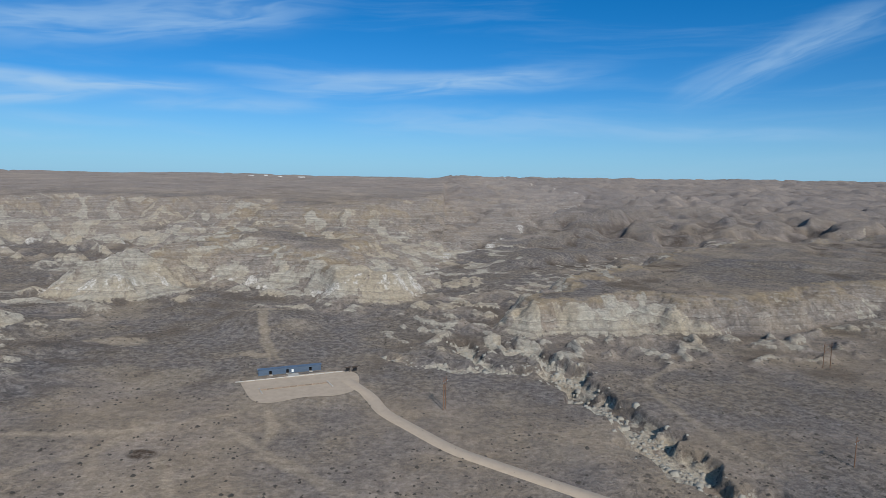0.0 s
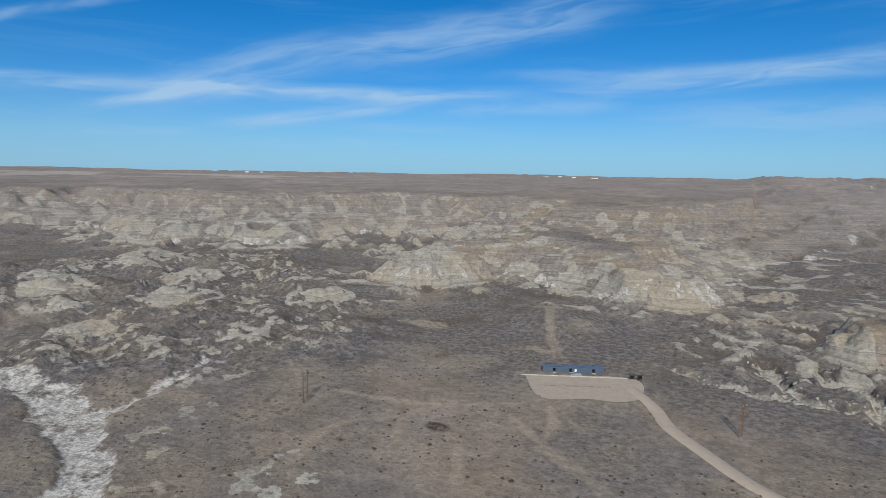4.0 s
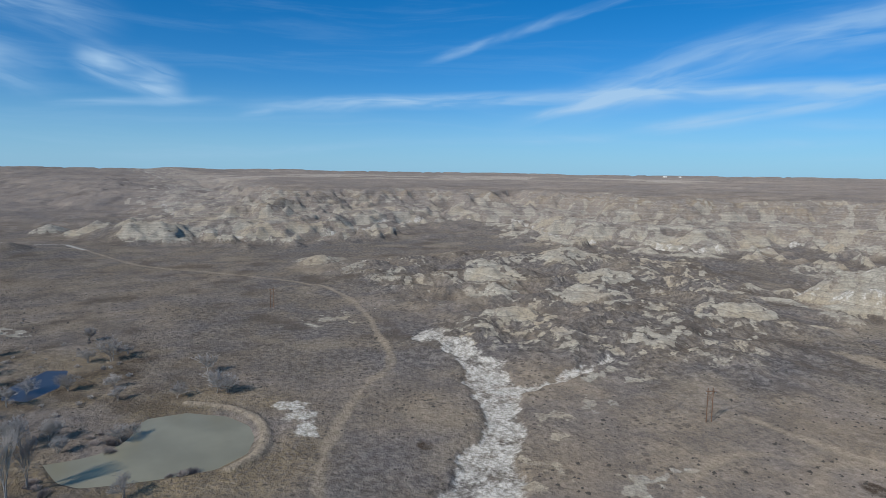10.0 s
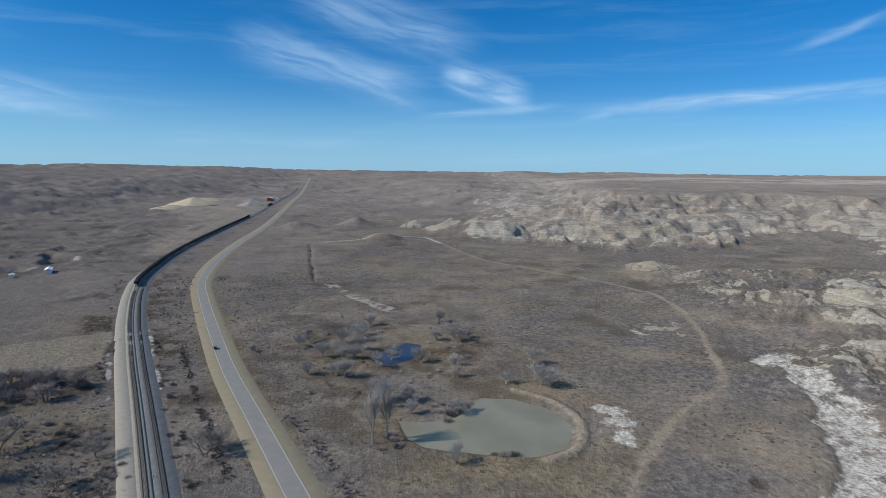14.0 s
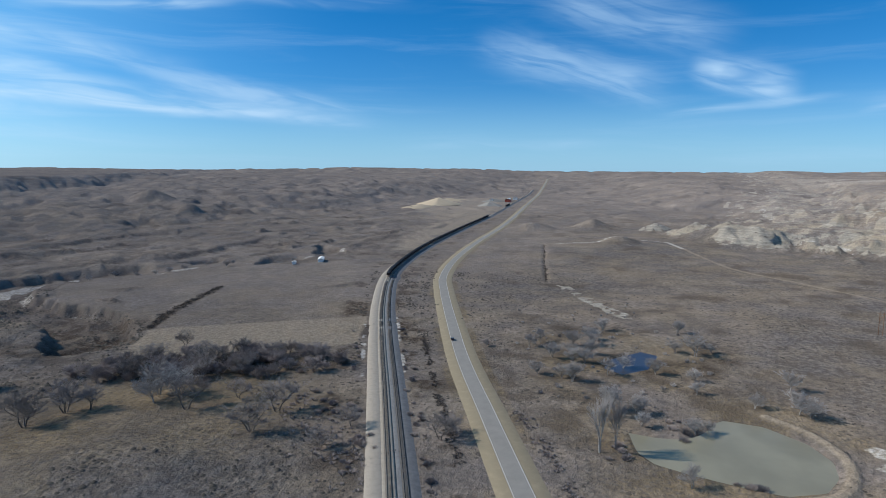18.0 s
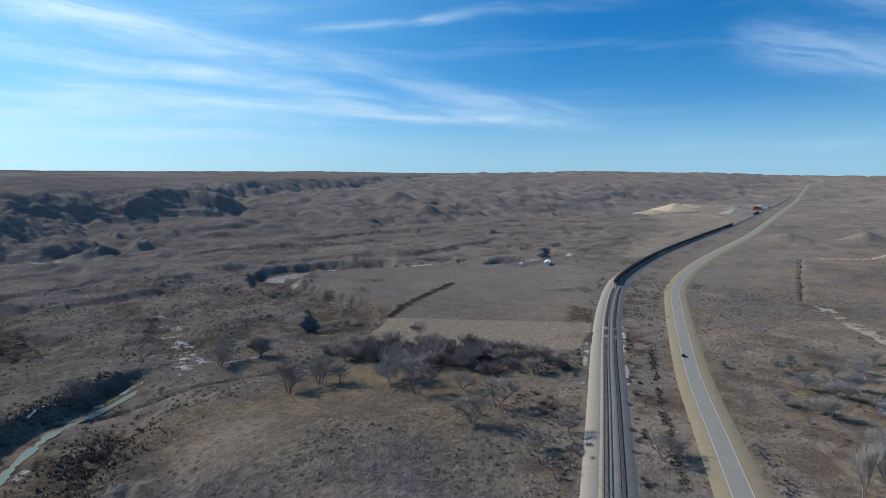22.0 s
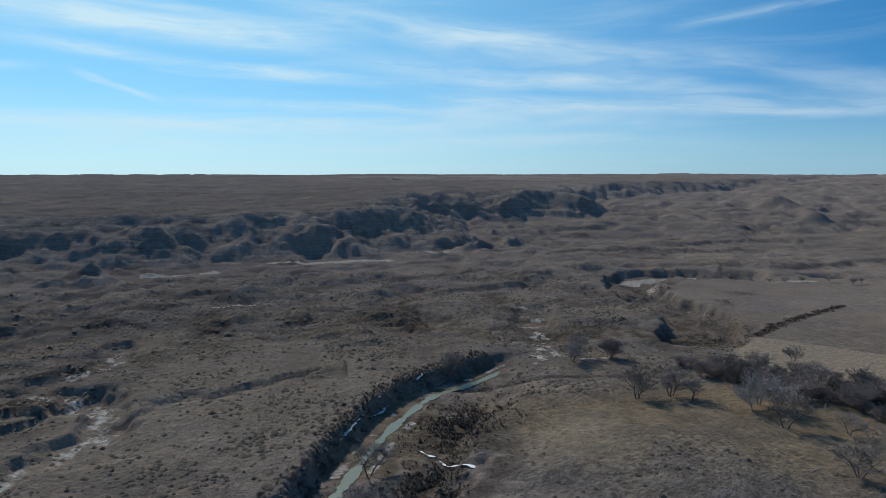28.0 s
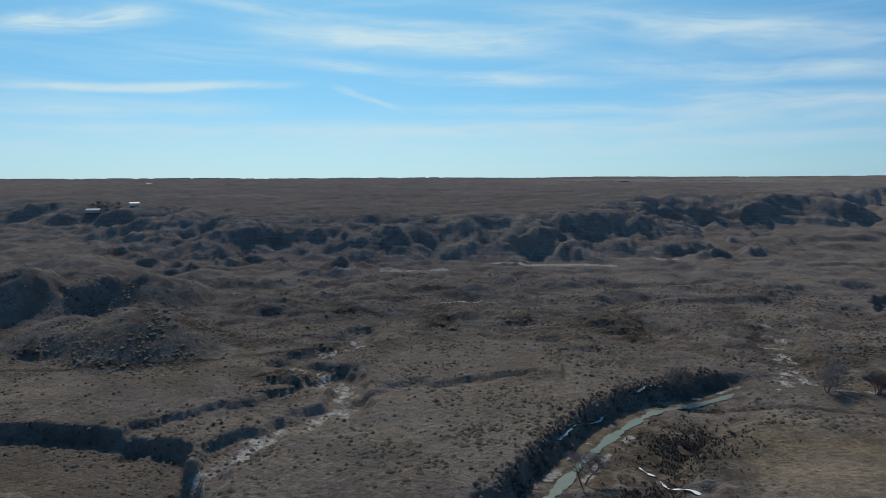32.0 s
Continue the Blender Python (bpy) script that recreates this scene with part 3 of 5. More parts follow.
    z = z + 1.1 * (1 - smooth(berm, 0.8, 3.5))
    plain = smooth(r, 2200, 2700) * (1 - smooth(r, 3500, 4000)) * np.maximum(smooth(azim, 28, 44) * (1 - smooth(azim, 82, 92)), 0.8 * smooth(azim, 150, 160) * (1 - smooth(azim, 176, 184)))
    dirt = np.maximum(dirt, plain * 0.95 * smooth(fbm(x * 0.3, y * 0.3, 120, 2, 131), -0.3, 0.1))
    dirt = np.maximum(dirt, 0.8 * smooth(to_area(x, y, FIELD, 200), -1.5, 1.5))
    for qx, qy, qr in ((-200, 377, 22), (-128, 440, 20), (-108, 352, 12)):
        dirt = np.maximum(dirt, smooth(1 - np.hypot(x - qx, (y - qy) * 1.6) / qr + 0.5 * fleck, 0.1, 0.5) * 0.7)
    dirt = np.maximum(dirt, smooth(fbm(x, y, 70, 4, 97), 0.35, 0.75) * 0.35)
    tan_plain = plain * smooth(fbm(x * 0.3, y * 0.3, 120, 2, 131), -0.35, 0.05)
    salt = np.maximum(salt, tan_plain * 0.5)
    quarry = smooth(to_area(x, y, QUARRY, 300) + 30 * blot, -32, 5)
    m["pale"], m["salt"] = np.clip(pale, 0, 1), np.clip(salt, 0, 1)
    m["dirt"] = np.clip(np.maximum(dirt, quarry * 0.9), 0, 1)
    meadow = np.maximum(np.maximum(1 - smooth(np.maximum(-dp, 0), 10, 60), 1 - smooth(np.maximum(-dq, 0), 15, 90)), kcr * 0.8)
    meadow = np.maximum(meadow, (1 - smooth(np.abs(road_d - 9), 2.5, 6)) * 1.3)
    field = smooth(to_area(x, y, FIELD, 200), -4, 6)
    m["straw"] = np.clip(meadow * smooth(blot, -0.7, 0.5) + (1 - smooth(np.hypot(x + 200, y + 220), 30, 90)) * 0.7 + (1 - smooth(np.hypot(x + 110, y + 230), 25, 60)) * 0.6, 0, 1) * flat
    # a broad warm tint for the southern ground, blended in as straw
    buff = 0.25 * smooth(-y, 140, 330) * smooth(blot + 0.3 * fleck, -0.6, 0.3) * smooth(2000 - r, 0, 900)
    m["straw"] = np.maximum(m["straw"], buff * flat)
    sageland = smooth(fbm(x, y, 210, 3, 99), -0.1, 0.45)
    vale = smooth(-da, 0, 30) * (1 - smooth(-da, 110, 260)) * smooth(y, 60, 220) * smooth(blot * 0.6 + fleck * 0.4, -0.75, 0.0)
    m["sage_and_shade"] = np.clip(1.0 * vale + sageland * (0.8 - 0.5 * smooth(-y, 220, 380)) + hum * 0.5 + smooth(r, 550, 800) * (1 - smooth(r, 800, 1000)) * smooth(y, -150, 50) * 0.4, 0, 1) * flat
    rillet = smooth(ridged(x + 12 * blot, y, 75, 3, 143), 0.72, 1.25) * smooth(-y, 230, 380) * smooth(r, 330, 420) * (1 - smooth(r, 900, 1300)) * calm * (1 - field)
    z = z - 1.8 * rillet
    marsh = (1 - smooth(np.hypot((x + 320) / 1.3, y + 55), 60, 100)) * smooth(blot + fleck, -0.1, 0.5)
    # brush, plus shade painted on step faces, gully bottoms and cut banks
    m["scrub_and_shade"] = np.clip(0.4 * torn * smooth(-cuts, 0.3, 0.9) + 0.7 * rillet * smooth(fleck, -0.5, 0.2) + 0.55 * marsh + ledge * 0.75 + 0.75 * (1 - smooth(np.hypot((x + 48) * 1.15, (y + 228) * 0.62), 22, 36)) * smooth(fleck + blot * 0.5, -0.6, 0.0) + 0.85 * (1 - smooth(brook, 1.0, 2.6)) + 0.8 * gulch * smooth(fleck + blot, -0.2, 0.3) + (1 - smooth(np.hypot((x + 240) * 0.81 + (y + 246) * 0.59, ((x + 240) * 0.59 - (y + 246) * 0.81) * 0.38), 12, 26)) * 0.7 + np.maximum(np.maximum(np.maximum(kox, kme) * 0.5, kcr * smooth(fleck + blot * 0.6, -0.3, 0.3) * 0.85), 1 - smooth(dts, 1.6, 3.6)) * 0.95 + smooth(rail_d, 9, 12) * (1 - smooth(rail_d, 24, 34)) * smooth(blot + fleck, 0.1, 0.5) * smooth(-x, 120, 200) + draw * smooth(flag, -0.1, 0.5) * (0.55 + 0.45 * north) + smooth(r, 1100, 1700) * smooth(fbm(x, y, 130, 4, 101), 0.35, 0.7) * 0.7 + (1 - smooth(to_line(x, y, [(-285, -350), (-327, -375), (-415, -414)], 30)[0], 2, 5)) * 0.9, 0, 1)
    for sx, sy, sr in ((-111, 221, 6.5), (-99, 212, 3.0), (-207, 97, 5)):
        m["scrub_and_shade"] = np.maximum(m["scrub_and_shade"], smooth(1 - np.hypot(x - sx, (y - sy) * 1.3) / sr, 0, 0.35))
    m["ochre"] = 0.6 * np.clip(smooth(ua, 0.45, 0.9) * ca * smooth(blot, -0.3, 0.3) + smooth(un, 0.5, 1) * smooth(cn, 0.0, 0.3), 0, 1)
    # distance mask: drives the painted haze and the broad far tones
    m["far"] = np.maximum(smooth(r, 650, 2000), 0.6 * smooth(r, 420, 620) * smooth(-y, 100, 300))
    m["sage_and_shade"] = np.maximum(m["sage_and_shade"], 0.5 * smooth(-y, 405, 440) * smooth(x, -90, -30) * (1 - smooth(-y, 560, 650)) * smooth(blot + fleck, -0.5, 0.2) * flat)
    m["dirt"] = np.maximum(m["dirt"], 0.3 * smooth(-y, 200, 250) * smooth(x, -60, -20) * (1 - smooth(x, 70, 110)) * (1 - smooth(-y, 390, 430)) * flat)
    hollow = np.maximum(0.75 * (1 - smooth(np.hypot(x + 105, y + 185), 60, 125)), 0.5 * (1 - smooth(np.hypot(x + 300, (y + 15) * 1.1), 100, 190)))
    m["sage_and_shade"] = np.maximum(m["sage_and_shade"], hollow * smooth(blot + fleck * 0.6, -0.9, 0.1))
    lawn = 1 - smooth(np.hypot(x + 75, y - 280), 60, 150)
    terrace = smooth(-y, 170, 215) * smooth(x, -25, 25) * (1 - smooth(-y, 330, 400)) * smooth(0.5 - blot, 0.2, 0.7)
    m["open"] = np.clip(np.maximum(np.maximum(farm, 0.7 * lawn), 0.8 * terrace), 0, 1)
    # the south's backlit darkness is put into the cover colour here
    m["sage_and_shade"] = np.maximum(m["sage_and_shade"], 0.12 * smooth(-y, 180, 420) * smooth(fbm(x, y, 120, 3, 105), -0.5, 0.2) * flat)
    m["scarp"] = np.clip(scarp, 0, 1)
    m["south"] = np.clip(cs, 0, 1)
    m["wet"] = wet
    m["clear"] = np.minimum.reduce([20 * (0.5 - farm), rail_d - 12, road_d - 7, -lot, dt - 2, -wet - 2, 30 * (0.5 - kw), 30 * (0.4 - scarp), 30 * (0.5 - pale), 30 * (0.5 - kcr)])
    m["bank"] = np.maximum(kcr, kox)
    return z, m


def level(x, y):
    return float(land(np.array([x]), np.array([y]))[0][0])


# ---------------------------------------------------------------- materials
def material(name):
    mat = bpy.data.materials.new(name)
    mat.use_nodes = True
    return mat, Nodes(mat.node_tree)


def finish(n, colour, rough=0.9, bump=None, strength=0.4, distance=0.1, metallic=0.0, spec=0.25):
    s = n.node("ShaderNodeBsdfPrincipled", {"Base Color": colour, "Roughness": rough, "Metallic": metallic, "Specular IOR Level": spec})
    if bump is not None:
        b = n.node("ShaderNodeBump", {"Strength": strength, "Distance": distance, "Height": bump})
        n.put(s.inputs["Normal"], b.outputs[0])
    n.node("ShaderNodeOutputMaterial", {0: s})
    return s


def simple(name, colour, rough=0.8, metallic=0.0, vary=0.2, scale=3.0, bump=0.02, spec=0.3):
    """A surface with grain and stains at two scales."""
    mat, n = material(name)
    at = n.node("ShaderNodeTexCoord").outputs["Object"]
    big, small = n.noise(at, scale * 0.25, 4.0), n.noise(at, scale * 3, 6.0, 0.65)
    f = n.math("ADD", n.math("MULTIPLY", big, 0.6), n.math("MULTIPLY", small, 0.4))
    rand = n.node("ShaderNodeObjectInfo").outputs["Random"]
    f = n.math("ADD", f, n.math("MULTIPLY", n.math("SUBTRACT", rand, 0.5), 0.35))
    dark = rgb(*[c * (1 - vary) for c in colour])
    light = rgb(*[min(1, c * (1 + vary)) for c in colour])
    finish(n, n.mix(n.ramp(f, 0.25, 0.75), dark, light), rough, small, 0.5, bump, metallic, spec)
    return mat


def ground_material():
    mat, n = material("prairie_ground")
    at = n.node("ShaderNodeNewGeometry").outputs["Position"]
    a = n.node("ShaderNodeVertexColor", layer_name="cover_a")
    b = n.node("ShaderNodeVertexColor", layer_name="cover_b")
    c = n.node("ShaderNodeVertexColor", layer_name="cover_c")
    sa, sb, sc = (n.node("ShaderNodeSeparateColor", {0: k.outputs[0]}) for k in (a, b, c))
    pale, salt, dirt = sa.outputs
    straw, sage_and_shade, scrub_and_shade = sb.outputs
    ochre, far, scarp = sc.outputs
    bushy = n.math("SUBTRACT", 1.0, a.outputs[1])

    def times(*factors):
        out = factors[0]
        for f in factors[1:]:
            out = n.math("MULTIPLY", out, f)
        return out

    vast, big, mid = n.noise(at, 0.0045, 6.0, 0.62), n.noise(at, 0.013, 6.0, 0.62), n.noise(at, 0.09, 5.0, 0.62)
    patch, speck = n.noise(at, 0.035, 6.0, 0.68), n.noise(at, 0.27, 4.0, 0.7)
    small, grit = n.noise(at, 0.6, 4.0, 0.65), n.noise(at, 2.2, 3.0, 0.6)
    # dry soil and thin grass
    col = n.mix(n.ramp(mid, 0.34, 0.66), rgb(0.172, 0.147, 0.128), rgb(0.240, 0.203, 0.173))
    col = n.mix(times(n.ramp(patch, 0.42, 0.54, 1.0, 0.0), n.ramp(bushy, 0.0, 1.0, 0.35, 1.0), 0.62), col, rgb(0.124, 0.112, 0.106))
    col = n.mix(times(n.ramp(patch, 0.56, 0.66), 0.6), col, rgb(0.290, 0.245, 0.196))
    col = n.mix(times(n.ramp(big, 0.45, 0.64), 0.55), col, rgb(0.245, 0.197, 0.148))
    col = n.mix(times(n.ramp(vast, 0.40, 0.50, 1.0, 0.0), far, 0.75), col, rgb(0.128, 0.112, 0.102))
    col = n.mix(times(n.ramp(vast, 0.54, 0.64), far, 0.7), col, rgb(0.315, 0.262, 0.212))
    col = n.mix(times(sage_and_shade, n.ramp(mid, 0.25, 0.6, 0.45, 1.0), 0.9), col, n.mix(n.ramp(speck, 0.4, 0.62), rgb(0.082, 0.078, 0.080), rgb(0.158, 0.146, 0.142)))
    col = n.mix(times(straw, n.ramp(small, 0.2, 0.65)), col, n.mix(n.ramp(patch, 0.42, 0.6), rgb(0.150, 0.118, 0.076), rgb(0.232, 0.178, 0.108)))
    # dark tone for brush, and for shade painted into gullies and banks
    col = n.mix(times(scrub_and_shade, n.ramp(speck, 0.32, 0.56)), col, rgb(0.058, 0.044, 0.034))
    # low shrubs, singly and in drifts
    for scale, lo, hi, strength in ((0.36, 0.18, 0.32, 0.7), (0.15, 0.14, 0.28, 0.6)):
        cell = n.node("ShaderNodeTexVoronoi", {"Vector": at, "Scale": scale, "Randomness": 1.0})
        size = n.node("ShaderNodeSeparateColor", {0: cell.outputs[1]}).outputs[0]
        dot = n.ramp(n.math("ADD", cell.outputs[0], times(n.math("SUBTRACT", size, 0.45), 0.35)), lo, hi, 1.0, 0.0)
        col = n.mix(times(dot, n.ramp(patch, 0.44, 0.62, 0.06, 1.0), bushy, strength), col, rgb(0.066, 0.060, 0.053))
    col = n.mix(times(n.ramp(grit, 0.45, 0.75), 0.25), col, rgb(0.25, 0.22, 0.185))
    # bare clay in level beds
    z = n.node("ShaderNodeSeparateXYZ", {0: at}).outputs[2]
    bed = n.math("ADD", z, times(n.math("SUBTRACT", big, 0.5), 9.0))
    bed = n.math("ADD", bed, times(n.math("SUBTRACT", mid, 0.5), 1.6))
    bands = n.noise(n.node("ShaderNodeCombineXYZ", {2: bed}).outputs[0], 0.34, 4.0, 0.75)
    seam = n.ramp(n.noise(n.node("ShaderNodeCombineXYZ", {2: bed}).outputs[0], 0.9, 2.0, 0.6), 0.56, 0.64)
    clay = n.mix(n.ramp(bands, 0.36, 0.64), rgb(0.232, 0.212, 0.180), rgb(0.430, 0.402, 0.335))
    clay = n.mix(times(n.ramp(big, 0.46, 0.62), 0.5), clay, rgb(0.355, 0.285, 0.190))
    rill = n.noise(n.node("ShaderNodeMapping", {0: at, 3: (1, 1, 0.12)}).outputs[0], 0.2, 4.0, 0.65)
    clay = n.mix(times(n.ramp(rill, 0.38, 0.52, 1.0, 0.0), 0.55), clay, rgb(0.215, 0.185, 0.150))
    clay = n.mix(times(seam, 0.5), clay, rgb(0.170, 0.145, 0.128))
    clay = n.mix(times(n.ramp(speck, 0.52, 0.66), 0.45), clay, rgb(0.165, 0.145, 0.127))
    ledge = times(scarp, n.ramp(bands, 0.44, 0.58), n.ramp(rill, 0.36, 0.56))
    col = n.mix(times(ledge, 0.85), col, rgb(0.315, 0.288, 0.250))
    col = n.mix(times(scarp, seam, 0.6), col, rgb(0.085, 0.074, 0.068))
    col = n.mix(times(ochre, n.ramp(mid, 0.3, 0.6)), col, rgb(0.26, 0.20, 0.12))
    wear = n.math("ADD", times(n.math("SUBTRACT", speck, 0.5), 1.2), times(n.math("SUBTRACT", small, 0.5), 0.6))
    ragged = n.ramp(n.math("ADD", pale, wear), 0.30, 0.66)
    col = n.mix(ragged, col, clay)
    col = n.mix(times(dirt, n.ramp(small, 0.1, 0.5, 0.5, 1.0)), col, rgb(0.295, 0.245, 0.185))
    crust = n.ramp(n.math("ADD", salt, times(wear, 0.75)), 0.28, 0.74)
    stones = n.mix(n.ramp(n.math("ADD", times(speck, 0.4), times(small, 0.6)), 0.40, 0.60), rgb(0.335, 0.31, 0.27), rgb(0.50, 0.475, 0.43))
    col = n.mix(times(crust, 0.9), col, stones)
    fine = times(n.ramp(small, 0.3, 0.7, 0.87, 1.13), n.ramp(grit, 0.32, 0.68, 0.90, 1.10), n.ramp(speck, 0.36, 0.64, 0.88, 1.11))
    grain = n.node("ShaderNodeCombineColor", {0: fine, 1: fine, 2: fine}).outputs[0]
    col = n.mix(1.0, col, grain, "MULTIPLY")
    # haze put into the colour: ground lighter and greyer with distance
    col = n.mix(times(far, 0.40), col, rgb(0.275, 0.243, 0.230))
    col = n.mix(1.0, col, rgb(1.035, 1.0, 0.995), "MULTIPLY")
    h = n.math("ADD", times(small, 1.0), times(mid, 2.0))
    h = n.math("ADD", n.math("ADD", h, times(grit, 0.35)), times(speck, 0.9))
    bump = n.node("ShaderNodeBump", {"Strength": 0.85, "Distance": 1.1, "Height": h})
    soil = n.node("ShaderNodeBsdfDiffuse", {"Color": col, "Roughness": 0.5, "Normal": bump.outputs[0]})
    n.node("ShaderNodeOutputMaterial", {0: soil})
    return mat


def water_material(name, colour, gloss=0.5):
    mat, n = material(name)
    at = n.node("ShaderNodeNewGeometry").outputs["Position"]
    big, rip = n.noise(at, 0.05, 3.0), n.noise(at, 1.6, 3.0)
    col = n.mix(n.ramp(big, 0.3, 0.7), rgb(*[k * 0.88 for k in colour]), rgb(*[k * 1.1 for k in colour]))
    s = finish(n, col, 0.3, rip, 0.12, 0.05, 0.0, gloss)
    return mat


GROUND = ground_material()
GRAVEL = simple("pale_gravel", (0.41, 0.315, 0.232), 0.95, vary=0.14, scale=1.2, bump=0.05)
ASPHALT = simple("worn_asphalt", (0.222, 0.204, 0.182), 0.9, vary=0.12, scale=0.8, bump=0.02)
SHOULDER = simple("gravel_shoulder", (0.29, 0.235, 0.155), 0.95, vary=0.18, scale=1.0, bump=0.05)
BALLAST = simple("dark_ballast", (0.125, 0.125, 0.13), 0.95, vary=0.3, scale=2.5, bump=0.1)
BALLAST_PALE = simple("pale_ballast", (0.265, 0.228, 0.186), 0.95, vary=0.2, scale=2.0, bump=0.1)
STEEL = simple("rail_steel", (0.16, 0.135, 0.12), 0.5, 0.7, vary=0.2, scale=4)
TIE = simple("weathered_sleeper", (0.085, 0.075, 0.065), 0.9, vary=0.35, scale=3)
POND_WATER = water_material("silty_pond_water", (0.235, 0.212, 0.148), 0.2)
POOL_WATER = water_material("dark_pool_water", (0.035, 0.042, 0.062), 0.28)
CREEK_WATER = water_material("creek_water", (0.17, 0.195, 0.155), 0.2)


def mesh_object(name, verts, faces, mat, parent=None, label="", smooth_faces=False):
    me = bpy.data.meshes.new(name)
    if isinstance(verts, np.ndarray):
        verts, faces = verts.astype(np.float32), faces.astype(np.int32)
        me.vertices.add(len(verts))
        me.vertices.foreach_set("co", verts.ravel())
        me.loops.add(faces.size)
        me.loops.foreach_set("vertex_index", faces.ravel())
        me.polygons.add(len(faces))
        me.polygons.foreach_set("loop_start", (np.arange(len(faces)) * faces.shape[1]).astype(np.int32))
        me.update(calc_edges=True)
    else:
        me.from_pydata([tuple(v) for v in verts], [], faces)
    me.update()
    if smooth_faces:
        me.polygons.foreach_set("use_smooth", np.ones(len(me.polygons), bool))
    me.materials.append(mat)
    ob = new(name, me)
    ob.parent = parent
    return tagged(ob, label)


def part(name, bm, mat, parent=None, label="", smooth_faces=False):
    """Links a bmesh as one mesh object under a thing or a part."""
    me = bpy.data.meshes.new(name)
    bm.to_mesh(me)
    bm.free()
    if smooth_faces:
        me.polygons.foreach_set("use_smooth", np.ones(len(me.polygons), bool))
    me.materials.append(mat)
    ob = new(name, me)
    ob.parent = parent
    return tagged(ob, label)


# ---------------------------------------------------------------- the ground
def build_ground():
    fine, coarse = np.arange(-40, 232.01, 0.175), np.arange(233, 319.6, 1.0)
    turn = np.radians(np.concatenate([fine, coarse]))
    rows = [30, 50, 70, 90, 105, 118, 128, 136]
    while rows[-1] < 250:
        rows.append(rows[-1] + 0.95)
    while rows[-1] < 4850:
        rows.append(rows[-1] * (1.006 if rows[-1] < 1500 else 1.0085))
    rad = np.array(rows)
    nt, nr = len(turn), len(rad)
    t, r = np.meshgrid(turn, rad)
    x, y = (-np.sin(t) * r).ravel(), (np.cos(t) * r).ravel()
    z, m = land(x, y)
    # the outermost rows fall away behind the skyline
    z = z.reshape(nr, nt)
    z[-1] -= 60
    z = z.ravel()
    x, y, z = np.append(x, 0), np.append(y, 0), np.append(z, level(0, 0))
    i, j = np.meshgrid(np.arange(nr - 1), np.arange(nt), indexing="ij")
    k = (j + 1) % nt
    quads = np.stack([i * nt + j, (i + 1) * nt + j, (i + 1) * nt + k, i * nt + k], -1).reshape(-1, 4)
    tris = np.stack([np.full(nt, nr * nt), np.arange(nt), (np.arange(nt) + 1) % nt], -1)
    me = bpy.data.meshes.new("ground")
    me.vertices.add(len(x))
    me.vertices.foreach_set("co", np.stack([x, y, z], -1).astype(np.float32).ravel())
    me.loops.add(quads.size + tris.size)
    me.loops.foreach_set("vertex_index", np.concatenate([quads.ravel(), tris.ravel()]).astype(np.int32))
    me.polygons.add(len(quads) + len(tris))
    me.polygons.foreach_set("loop_start", np.concatenate([np.arange(len(quads)) * 4, quads.size + np.arange(len(tris)) * 3]).astype(np.int32))
    me.polygons.foreach_set("use_smooth", np.ones(len(quads) + len(tris), bool))
    me.update(calc_edges=True)
    for name, keys in (("cover_a", ("pale", "salt", "dirt")), ("cover_b", ("straw", "sage_and_shade", "scrub_and_shade")), ("cover_c", ("ochre", "far", "scarp"))):
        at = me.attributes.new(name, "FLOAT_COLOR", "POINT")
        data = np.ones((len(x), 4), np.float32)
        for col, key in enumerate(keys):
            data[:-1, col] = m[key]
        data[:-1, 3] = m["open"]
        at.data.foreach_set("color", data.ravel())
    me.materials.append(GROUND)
    tagged(new("ground", me), "dry grey-brown prairie and eroded pale badland bluffs reaching the skyline", "ground", kind="structure")


build_ground()


def strip(name, line, cross, mat, parent=None, label="", step=5.0, lift=0.0, ragged=0.0):
    """A ribbon that follows a line over the ground; cross: rows of (offset to the left, height over the ground)."""
    p = curve(line, step)[:, :2]
    way = np.gradient(p, axis=0)
    way /= np.linalg.norm(way, axis=1)[:, None]
    left = np.stack([-way[:, 1], way[:, 0]], -1)
    base, _ = land(p[:, 0], p[:, 1])
    base = np.convolve(np.pad(base, 4, mode="edge"), np.ones(9) / 9, "valid")
    k = len(cross)
    wide = 1 + ragged * perlin(p[:, 0] / 9, p[:, 1] / 9, 121) + ragged * perlin(p[:, 0] / 3, p[:, 1] / 3, 122)
    verts = np.concatenate([np.stack([p[:, 0] + left[:, 0] * o * wide, p[:, 1] + left[:, 1] * o * wide, base + h + lift], -1)[:, None] for o, h in cross], 1).reshape(-1, 3)
    i, j = np.meshgrid(np.arange(len(p) - 1), np.arange(k - 1), indexing="ij")
    faces = np.stack([i * k + j, i * k + j + 1, (i + 1) * k + j + 1, (i + 1) * k + j], -1).reshape(-1, 4)[:, ::-1]
    return mesh_object(name, verts, faces, mat, parent, label)


def area_sheet(name, area, z, mat, label, category):
    bm = bmesh.new()
    vs = [bm.verts.new((px, py, z)) for px, py in curve(list(area) + [area[0]], 3.0)[:-1, :2]]
    f = bm.faces.new(vs)
    if f.normal.z < 0:
        f.normal_flip()
    bmesh.ops.triangulate(bm, faces=[f])
    return tagged(part(name, bm, mat, None), label, category, kind="structure")


